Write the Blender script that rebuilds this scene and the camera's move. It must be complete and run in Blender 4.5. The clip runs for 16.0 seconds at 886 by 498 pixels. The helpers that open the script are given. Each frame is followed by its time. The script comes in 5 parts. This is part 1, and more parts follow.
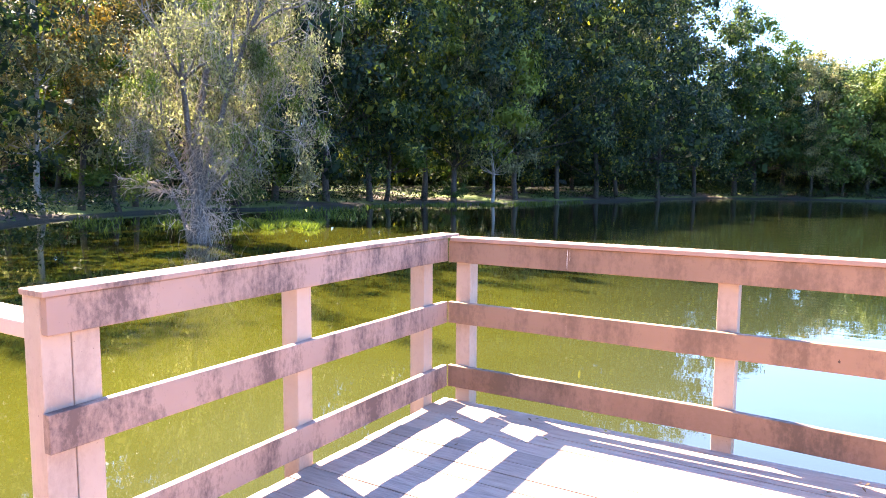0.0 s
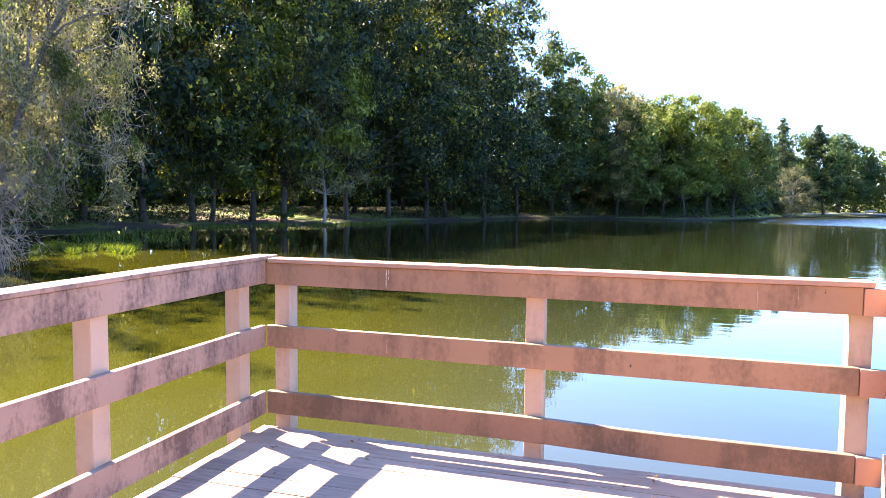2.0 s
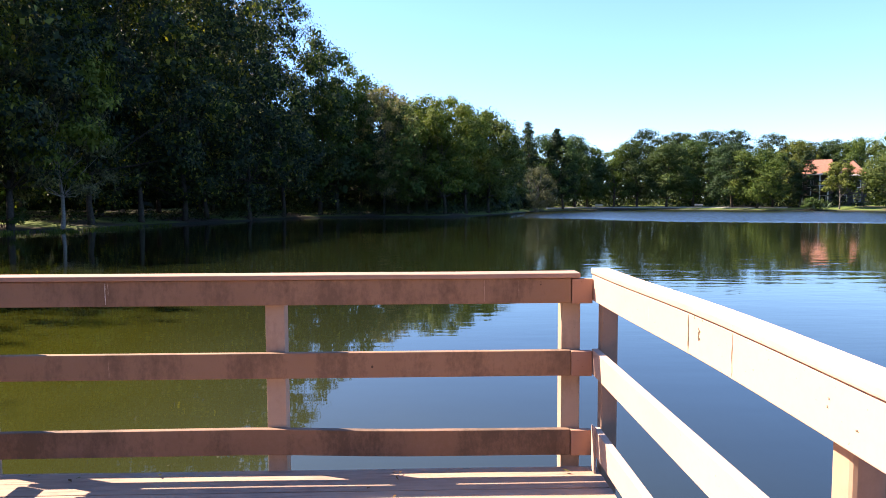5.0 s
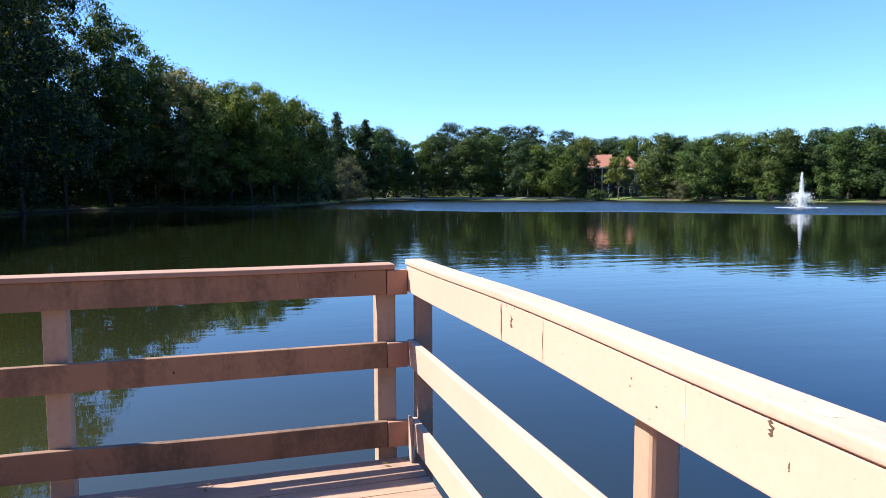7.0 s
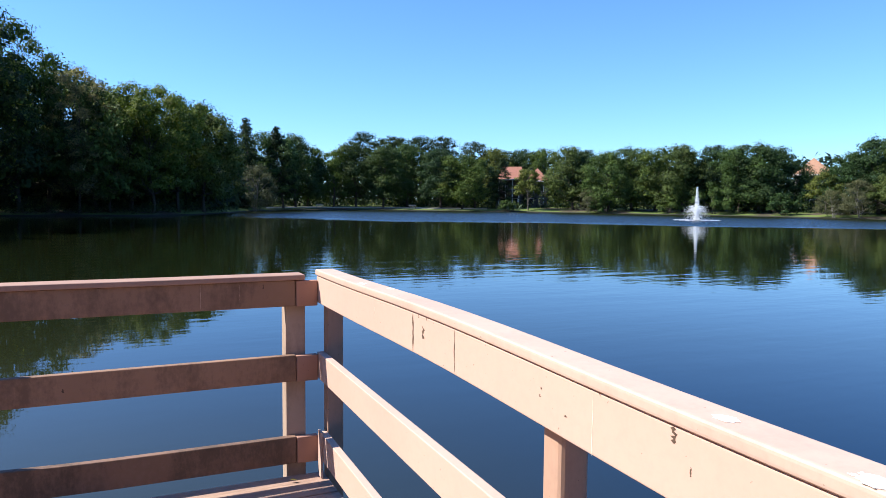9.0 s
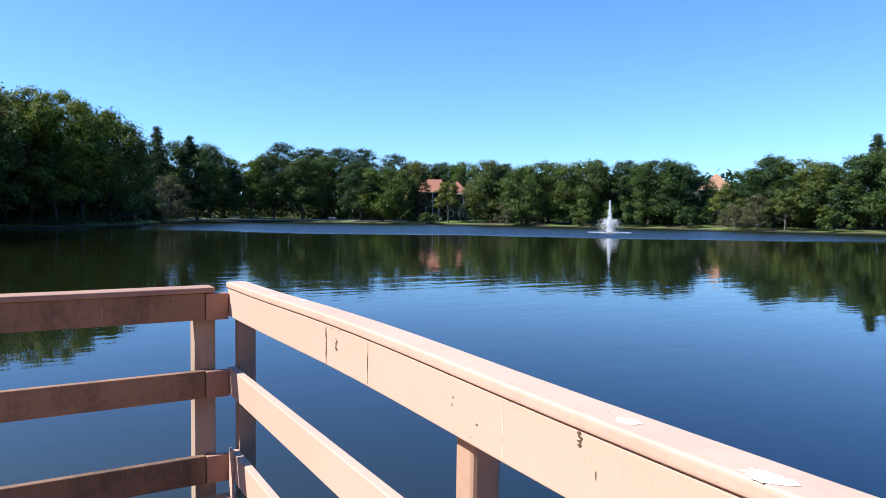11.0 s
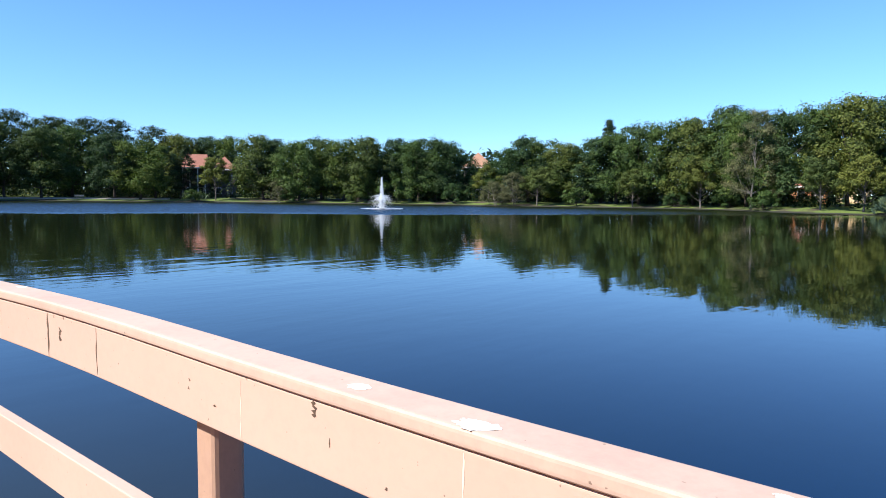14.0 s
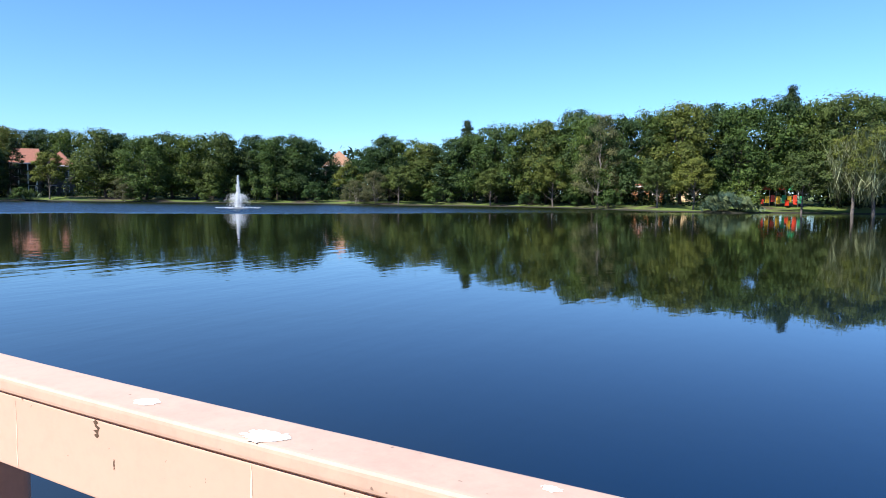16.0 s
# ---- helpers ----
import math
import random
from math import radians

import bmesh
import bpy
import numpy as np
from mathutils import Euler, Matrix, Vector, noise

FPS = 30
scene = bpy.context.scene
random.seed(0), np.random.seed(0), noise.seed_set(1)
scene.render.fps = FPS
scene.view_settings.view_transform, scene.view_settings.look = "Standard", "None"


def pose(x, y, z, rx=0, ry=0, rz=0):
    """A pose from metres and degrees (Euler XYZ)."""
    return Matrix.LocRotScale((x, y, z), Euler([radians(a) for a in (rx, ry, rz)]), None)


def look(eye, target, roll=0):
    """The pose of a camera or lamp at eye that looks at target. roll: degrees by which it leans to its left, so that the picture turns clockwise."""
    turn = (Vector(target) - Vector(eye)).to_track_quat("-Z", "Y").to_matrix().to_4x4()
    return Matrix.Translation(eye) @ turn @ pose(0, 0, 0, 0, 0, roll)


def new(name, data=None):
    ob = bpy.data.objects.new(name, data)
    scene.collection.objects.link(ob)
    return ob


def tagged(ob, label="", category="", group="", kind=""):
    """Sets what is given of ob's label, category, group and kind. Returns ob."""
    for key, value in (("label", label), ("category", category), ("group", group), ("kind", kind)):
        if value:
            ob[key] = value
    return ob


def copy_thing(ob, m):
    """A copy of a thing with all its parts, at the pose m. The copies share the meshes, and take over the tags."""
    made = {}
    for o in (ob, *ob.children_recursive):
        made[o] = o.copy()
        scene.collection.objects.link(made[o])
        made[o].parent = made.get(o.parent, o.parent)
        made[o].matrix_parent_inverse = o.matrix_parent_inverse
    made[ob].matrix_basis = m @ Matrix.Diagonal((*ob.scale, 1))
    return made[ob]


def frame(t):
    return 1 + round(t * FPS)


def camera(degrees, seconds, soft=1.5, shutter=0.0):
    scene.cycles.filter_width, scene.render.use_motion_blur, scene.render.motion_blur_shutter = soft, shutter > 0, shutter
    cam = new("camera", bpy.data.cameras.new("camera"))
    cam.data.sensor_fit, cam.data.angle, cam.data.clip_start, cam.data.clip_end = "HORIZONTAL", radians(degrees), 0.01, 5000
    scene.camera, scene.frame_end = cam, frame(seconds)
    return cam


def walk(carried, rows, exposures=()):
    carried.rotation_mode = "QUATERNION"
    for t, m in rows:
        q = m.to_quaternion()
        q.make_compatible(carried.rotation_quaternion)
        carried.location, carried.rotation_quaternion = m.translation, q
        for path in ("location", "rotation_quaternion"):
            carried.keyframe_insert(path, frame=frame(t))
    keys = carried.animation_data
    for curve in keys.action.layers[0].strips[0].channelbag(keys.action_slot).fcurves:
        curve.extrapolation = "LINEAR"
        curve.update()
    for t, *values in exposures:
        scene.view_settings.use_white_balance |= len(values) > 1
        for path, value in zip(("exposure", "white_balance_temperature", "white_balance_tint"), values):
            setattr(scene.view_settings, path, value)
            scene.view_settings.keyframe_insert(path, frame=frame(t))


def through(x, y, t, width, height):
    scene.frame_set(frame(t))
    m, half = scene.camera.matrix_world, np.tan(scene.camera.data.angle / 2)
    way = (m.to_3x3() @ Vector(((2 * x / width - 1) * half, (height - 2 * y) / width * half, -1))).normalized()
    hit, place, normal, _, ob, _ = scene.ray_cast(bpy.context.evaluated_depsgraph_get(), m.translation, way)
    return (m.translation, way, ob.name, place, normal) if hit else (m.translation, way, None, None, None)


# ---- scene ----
cam = camera(65.5, 16.0, soft=0.45)

PATH = [
    (0, (2.255, -3.776, 1.425), (1.222, -2.076, 1.223), 0.4),
    (0.5, (2.273, -3.776, 1.424), (1.319, -2.027, 1.246), 0.3),
    (1, (2.294, -3.759, 1.427), (1.447, -1.955, 1.26), 0.4),
    (1.5, (2.31, -3.743, 1.43), (1.586, -1.884, 1.287), 0.5),
    (2, (2.33, -3.736, 1.425), (1.731, -1.833, 1.285), 0.6),
    (2.5, (2.347, -3.734, 1.432), (1.872, -1.795, 1.306), 0.4),
    (3, (2.363, -3.733, 1.431), (1.991, -1.771, 1.318), 0.5),
    (3.5, (2.428, -3.71, 1.44), (2.143, -1.734, 1.321), 0.1),
    (6, (2.499, -3.594, 1.447), (2.838, -1.63, 1.285), -0.3),
    (6.5, (2.498, -3.566, 1.446), (2.983, -1.634, 1.269), -0.4),
    (7, (2.493, -3.559, 1.447), (3.079, -1.654, 1.278), -0.2),
    (7.5, (2.492, -3.547, 1.445), (3.164, -1.67, 1.287), 0.1),
    (8, (2.496, -3.536, 1.446), (3.234, -1.683, 1.301), 0.2),
    (8.5, (2.504, -3.53, 1.443), (3.289, -1.697, 1.294), 0.1),
    (9, (2.505, -3.537, 1.447), (3.328, -1.72, 1.307), 0.5),
    (11.5, (2.533, -3.539, 1.437), (3.632, -1.871, 1.335), 0.6),
    (12, (2.534, -3.541, 1.435), (3.719, -1.934, 1.326), 0.6),
    (12.5, (2.539, -3.537, 1.432), (3.824, -2.009, 1.324), 0.4),
    (13, (2.551, -3.548, 1.431), (3.906, -2.082, 1.309), 0.0),
    (13.5, (2.573, -3.572, 1.431), (4.008, -2.187, 1.287), 0.1),
    (14, (2.594, -3.587, 1.429), (4.111, -2.295, 1.267), 0.5),
    (14.5, (2.613, -3.599, 1.43), (4.195, -2.387, 1.261), 0.6),
    (15, (2.631, -3.624, 1.432), (4.274, -2.497, 1.262), 0.6),
    (15.5, (2.656, -3.643, 1.431), (4.358, -2.606, 1.264), 0.6),
    (16, (2.676, -3.662, 1.433), (4.419, -2.695, 1.271), 0.6),
]
EXPOSURES = [(0, 3.70, 7900, 18), (1.5, 3.50, 8200, 18), (2.5, 3.11, 8500, 18), (3.5, 2.54, 8700, 18), (6, 1.47, 7200, 12), (7, 1.24, 6700, 9), (9, 1.02, 6450, 9), (12.5, 0.95, 6450, 9), (16, 0.97, 6450, 9)]
walk(cam, [(t, look(eye, target, roll)) for t, eye, target, roll in PATH], EXPOSURES)

# ---- world, sun ----
# the sun stands over the shaded bank, 46 degrees high
SUN_AZ, SUN_EL = -69.6, 46.6
sky_world = bpy.data.worlds.new("sky")
scene.world = sky_world
sky_world.use_nodes = True
wn = sky_world.node_tree
sky_tex = wn.nodes.new("ShaderNodeTexSky")
sky_tex.sky_type = "NISHITA"
sky_tex.sun_disc = False
sky_tex.sun_elevation = radians(SUN_EL)
sky_tex.sun_rotation = radians(SUN_AZ)
sky_tex.air_density, sky_tex.dust_density, sky_tex.ozone_density = 1.0, 0.15, 4.0
wn.nodes["Background"].inputs[1].default_value = 0.095
deep = wn.nodes.new("ShaderNodeMix")
deep.data_type, deep.blend_type = "RGBA", "MULTIPLY"
deep.inputs[0].default_value = 1.0
deep.inputs[7].default_value = (0.64, 0.92, 1.32, 1)
wn.links.new(sky_tex.outputs[0], deep.inputs[6])
wn.links.new(deep.outputs[2], wn.nodes["Background"].inputs[0])

sun_data = bpy.data.lights.new("sun", "SUN")
sun_data.energy, sun_data.angle, sun_data.color = 5.0, radians(0.6), (1.0, 0.95, 0.87)
sun = new("sun", sun_data)
sun_dir = Vector((math.sin(radians(SUN_AZ)) * math.cos(radians(SUN_EL)), math.cos(radians(SUN_AZ)) * math.cos(radians(SUN_EL)), math.sin(radians(SUN_EL))))
sun.matrix_world = look(sun_dir * 60, (0, 0, 0))

# ---- materials ----


def material(name):
    m = bpy.data.materials.new(name)
    m.use_nodes = True
    return m, m.node_tree, m.node_tree.nodes["Principled BSDF"]


def node(tree, kind, **values):
    n = tree.nodes.new(kind)
    for key, value in values.items():
        n.inputs[key.replace("_", " ")].default_value = value
    return n


def ramp(tree, source, stops):
    n = tree.nodes.new("ShaderNodeValToRGB")
    while len(n.color_ramp.elements) < len(stops):
        n.color_ramp.elements.new(0.5)
    for e, (p, c) in zip(n.color_ramp.elements, stops):
        e.position, e.color = p, (*c, 1)
    tree.links.new(source, n.inputs[0])
    return n.outputs[0]


def mix(tree, factor, a, b, kind="MIX"):
    n = tree.nodes.new("ShaderNodeMix")
    n.data_type, n.blend_type = "RGBA", kind
    for socket, value in ((n.inputs[0], factor), (n.inputs[6], a), (n.inputs[7], b)):
        if isinstance(value, (float, int)):
            socket.default_value = value
        elif isinstance(value, tuple):
            socket.default_value = (*value, 1)
        else:
            tree.links.new(value, socket)
    return n.outputs[2]


def maths(tree, op, a, b=0.0):
    n = tree.nodes.new("ShaderNodeMath")
    n.operation = op
    for socket, value in ((n.inputs[0], a), (n.inputs[1], b)):
        if isinstance(value, (float, int)):
            socket.default_value = value
        else:
            tree.links.new(value, socket)
    return n.outputs[0]


def noise_tex(tree, vector, scale, detail=4.0, rough=0.55):
    n = node(tree, "ShaderNodeTexNoise", Scale=scale, Detail=detail, Roughness=rough)
    tree.links.new(vector, n.inputs["Vector"])
    return n.outputs["Fac"]


def world_coords(tree, scale=(1, 1, 1)):
    g = tree.nodes.new("ShaderNodeNewGeometry")
    m = tree.nodes.new("ShaderNodeMapping")
    m.inputs["Scale"].default_value = scale
    tree.links.new(g.outputs["Position"], m.inputs[0])
    return m.outputs[0]


def bump(tree, shader, height, strength, distance):
    n = node(tree, "ShaderNodeBump", Strength=strength, Distance=distance)
    tree.links.new(height, n.inputs["Height"])
    tree.links.new(n.outputs[0], shader.inputs["Normal"])
    return n


def painted_wood(name, light, dark, mildew, speckle, level=0.475, growth_tone=(0.085, 0.045, 0.042)):
    """Old thick paint on timber; mildew: how much dark growth has settled on it."""
    m, t, s = material(name)
    w = world_coords(t)
    base = mix(t, ramp(t, noise_tex(t, w, 1.7), [(0.3, (0, 0, 0)), (0.7, (1, 1, 1))]), dark, light)
    fine = noise_tex(t, w, 38, 6, 0.7)
    base = mix(t, maths(t, "MULTIPLY", ramp(t, fine, [(0.45, (0, 0, 0)), (0.8, (1, 1, 1))]), speckle), base, (0.30, 0.17, 0.15))
    # a few dark specks of dirt
    grit = ramp(t, noise_tex(t, w, 75, 2, 0.5), [(0.73, (0, 0, 0)), (0.77, (0.75, 0.75, 0.75))])
    base = mix(t, grit, base, (0.12, 0.075, 0.055))
    if mildew:
        patches = noise_tex(t, world_coords(t, (1, 1, 0.45)), 4.2, 2, 0.55)
        streaks = noise_tex(t, world_coords(t, (1, 1, 0.16)), 26, 3, 0.6)
        spots = noise_tex(t, world_coords(t, (1, 1, 0.62)), 44, 4, 0.72)
        both = maths(t, "ADD", maths(t, "MULTIPLY", patches, 0.52), maths(t, "ADD", maths(t, "MULTIPLY", streaks, 0.16), maths(t, "MULTIPLY", spots, 0.32)))
        growth = ramp(t, both, [(level, (0, 0, 0)), (level + 0.13, (0.95, 0.95, 0.95))])
        base = mix(t, maths(t, "MULTIPLY", growth, mildew), base, growth_tone)
    t.links.new(base, s.inputs["Base Color"])
    s.inputs["Roughness"].default_value = 0.75
    grain = noise_tex(t, world_coords(t, (6, 6, 40)), 3.0, 5, 0.7)
    bump(t, s, grain, 0.05, 0.003)
    return m


# boards facing away from the sun: shade darkens the base colour, under the mildew
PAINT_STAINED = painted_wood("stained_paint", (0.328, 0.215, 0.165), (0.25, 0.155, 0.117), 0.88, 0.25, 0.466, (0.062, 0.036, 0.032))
PAINT_SHADE_SIDE = painted_wood("shade_side_paint", (0.308, 0.180, 0.112), (0.23, 0.131, 0.079), 0.66, 0.25, 0.470, (0.085, 0.05, 0.032))
# browner and darker again, for the lowest board of the middle railing
PAINT_LOW_BROWN = painted_wood("low_brown_paint", (0.235, 0.133, 0.085), (0.16, 0.09, 0.055), 0.75, 0.3, 0.465, (0.065, 0.042, 0.027))
# the middle cap's shaded edge is put into this darker colour
PAINT_SHADE_CAP = painted_wood("shade_side_cap_paint", (0.37, 0.225, 0.165), (0.31, 0.185, 0.132), 0.15, 0.2)
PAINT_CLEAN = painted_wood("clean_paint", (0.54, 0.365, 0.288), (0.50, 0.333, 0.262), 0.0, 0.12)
PAINT_POST = painted_wood("post_paint", (0.44, 0.325, 0.25), (0.36, 0.258, 0.195), 0.30, 0.2)
PAINT_CAP = painted_wood("cap_paint", (0.53, 0.372, 0.295), (0.49, 0.338, 0.265), 0.10, 0.2)
# peach post paint toned down to carry the posts' shaded sides
PAINT_SHADED_POST = painted_wood("shaded_post_paint", (0.44, 0.275, 0.195), (0.38, 0.23, 0.16), 0.2, 0.2)
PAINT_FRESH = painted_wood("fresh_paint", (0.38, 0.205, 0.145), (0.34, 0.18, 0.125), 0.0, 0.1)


def weathered_plank():
    m, t, s = material("weathered_plank")
    info = t.nodes.new("ShaderNodeObjectInfo")
    w = world_coords(t, (1.2, 9, 9))
    grain = noise_tex(t, w, 4.5, 8, 0.7)
    tone = ramp(t, grain, [(0.25, (0.14, 0.088, 0.068)), (0.5, (0.31, 0.205, 0.158)), (0.75, (0.45, 0.315, 0.24))])
    tone = mix(t, ramp(t, noise_tex(t, world_coords(t), 1.3, 3), [(0.45, (0, 0, 0)), (0.65, (0.6, 0.6, 0.6))]), tone, (0.37, 0.25, 0.175))
    each = ramp(t, info.outputs["Random"], [(0.0, (0.78, 0.76, 0.75)), (1.0, (1.12, 1.08, 1.05))])
    t.links.new(mix(t, 1.0, tone, each, "MULTIPLY"), s.inputs["Base Color"])
    s.inputs["Roughness"].default_value = 0.82
    bump(t, s, grain, 0.5, 0.006)
    return m


PLANK = weathered_plank()


def plain(name, a, b, scale=3.0, rough=0.8, metal=0.0, relief=0.2, depth=0.01):
    m, t, s = material(name)
    n = noise_tex(t, world_coords(t), scale, 6, 0.65)
    t.links.new(ramp(t, n, [(0.3, a), (0.7, b)]), s.inputs["Base Color"])
    s.inputs["Roughness"].default_value, s.inputs["Metallic"].default_value = rough, metal
    bump(t, s, n, relief, depth)
    return m


def leaf(name, dark, light, through=0.35, odd=None, tint=(1.35, 1.5, 0.65), gloss=0.12):
    """Foliage: each leaf clump has a tone of its own, each tree another."""
    m, t, s = material(name)
    g = t.nodes.new("ShaderNodeNewGeometry")
    info = t.nodes.new("ShaderNodeObjectInfo")
    stops = [(0.0, dark), (0.8, light), (1.0, odd or light)]
    tone = ramp(t, g.outputs["Random Per Island"], stops)
    broad = ramp(t, noise_tex(t, world_coords(t), 0.35, 3), [(0.3, (0.7, 0.75, 0.7)), (0.7, (1.25, 1.2, 1.0))])
    tone = mix(t, 1.0, tone, broad, "MULTIPLY")
    tone = mix(t, 1.0, tone, ramp(t, info.outputs["Random"], [(0.0, (0.50, 0.62, 0.70)), (0.5, (0.9, 0.95, 0.9)), (1.0, (1.28, 1.15, 0.88))]), "MULTIPLY")
    t.links.new(tone, s.inputs["Base Color"])
    s.inputs["Roughness"].default_value = 0.55
    s.inputs["Specular IOR Level"].default_value = gloss
    glow = t.nodes.new("ShaderNodeBsdfTranslucent")
    t.links.new(mix(t, 1.0, tone, tint, "MULTIPLY"), glow.inputs[0])
    both = node(t, "ShaderNodeMixShader", Fac=through)
    t.links.new(s.outputs[0], both.inputs[1])
    t.links.new(glow.outputs[0], both.inputs[2])
    t.links.new(both.outputs[0], t.nodes["Material Output"].inputs[0])
    return m


# near-black greens carry the backlit darkness; odd bright leaves stand in for sun glints
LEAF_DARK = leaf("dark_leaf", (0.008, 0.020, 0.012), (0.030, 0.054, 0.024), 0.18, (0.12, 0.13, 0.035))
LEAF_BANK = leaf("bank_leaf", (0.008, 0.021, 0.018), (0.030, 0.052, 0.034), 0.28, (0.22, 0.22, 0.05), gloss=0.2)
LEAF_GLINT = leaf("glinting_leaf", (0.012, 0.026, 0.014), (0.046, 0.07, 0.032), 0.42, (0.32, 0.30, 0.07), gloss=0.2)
LEAF_OAK = leaf("oak_leaf", (0.027, 0.052, 0.017), (0.078, 0.122, 0.037), 0.18, (0.118, 0.152, 0.050))
LEAF_DEEP = leaf("deep_oak_leaf", (0.020, 0.040, 0.020), (0.054, 0.092, 0.041), 0.18, (0.085, 0.118, 0.052))
LEAF_MOSSY = leaf("mossy_oak_leaf", (0.044, 0.062, 0.020), (0.106, 0.136, 0.043), 0.18, (0.140, 0.157, 0.057))
LEAF_TURNING = leaf("turning_leaf", (0.075, 0.07, 0.035), (0.19, 0.15, 0.065), 0.4, (0.30, 0.22, 0.06), (1.3, 1.15, 0.7))
LEAF_LIME = leaf("lime_leaf", (0.05, 0.085, 0.018), (0.12, 0.15, 0.04), 0.3, (0.19, 0.20, 0.06))
LEAF_GREY = leaf("grey_leaf", (0.075, 0.075, 0.053), (0.30, 0.28, 0.175), 0.5, (0.27, 0.28, 0.12), (0.98, 1.0, 0.8))
LEAF_OLIVE = leaf("olive_leaf", (0.075, 0.08, 0.042), (0.15, 0.145, 0.085), 0.3, (0.19, 0.17, 0.10), (1.1, 1.1, 0.8))
LEAF_SILVER = leaf("silver_leaf", (0.05, 0.08, 0.055), (0.125, 0.165, 0.12), 0.15)
LEAF_RUST = leaf("rust_leaf", (0.11, 0.05, 0.03), (0.20, 0.10, 0.05), 0.25, (0.12, 0.13, 0.04))
MOSS = leaf("hanging_moss", (0.16, 0.17, 0.12), (0.30, 0.31, 0.22), 0.3)
REED = leaf("marsh_grass", (0.05, 0.075, 0.016), (0.13, 0.15, 0.035), 0.3)
BARK = plain("bark", (0.025, 0.019, 0.015), (0.085, 0.066, 0.052), 7, 0.95, 0, 0.8, 0.05)
BARK_PALE = plain("pale_bark", (0.13, 0.115, 0.095), (0.33, 0.30, 0.265), 6, 0.9, 0, 0.7, 0.04)
BARK_GREY = plain("grey_bark", (0.045, 0.038, 0.034), (0.20, 0.172, 0.155), 11, 0.95, 0, 0.9, 0.05)
TWIG = plain("dry_twig", (0.20, 0.155, 0.125), (0.43, 0.345, 0.275), 9, 0.95, 0, 0.2, 0.01)


def ground_material():
    m, t, s = material("bank_soil_and_grass")
    w = world_coords(t)
    big = noise_tex(t, w, 0.11, 5, 0.6)
    fine = noise_tex(t, w, 2.6, 7, 0.7)
    grass = ramp(t, fine, [(0.3, (0.05, 0.09, 0.012)), (0.7, (0.145, 0.19, 0.032))])
    litter = ramp(t, fine, [(0.3, (0.025, 0.016, 0.011)), (0.7, (0.085, 0.055, 0.038))])
    sep = t.nodes.new("ShaderNodeSeparateXYZ")
    t.links.new(w, sep.inputs[0])
    east = maths(t, "MULTIPLY", maths(t, "SUBTRACT", sep.outputs[0], 20.0), 0.0004)
    mask = ramp(t, maths(t, "ADD", big, east), [(0.43, (0, 0, 0)), (0.52, (1, 1, 1))])
    soil = mix(t, mask, litter, grass)
    edge = maths(t, "ADD", maths(t, "ADD", sep.outputs[2], 0.73), maths(t, "MULTIPLY", big, 0.12))
    # darker in a narrow strip along the water's edge
    waterline = ramp(t, edge, [(0.0, (1, 1, 1)), (0.06, (0, 0, 0))])
    t.links.new(mix(t, waterline, soil, (0.020, 0.020, 0.010)), s.inputs["Base Color"])
    s.inputs["Roughness"].default_value = 0.95
    bump(t, s, fine, 0.7, 0.08)
    return m


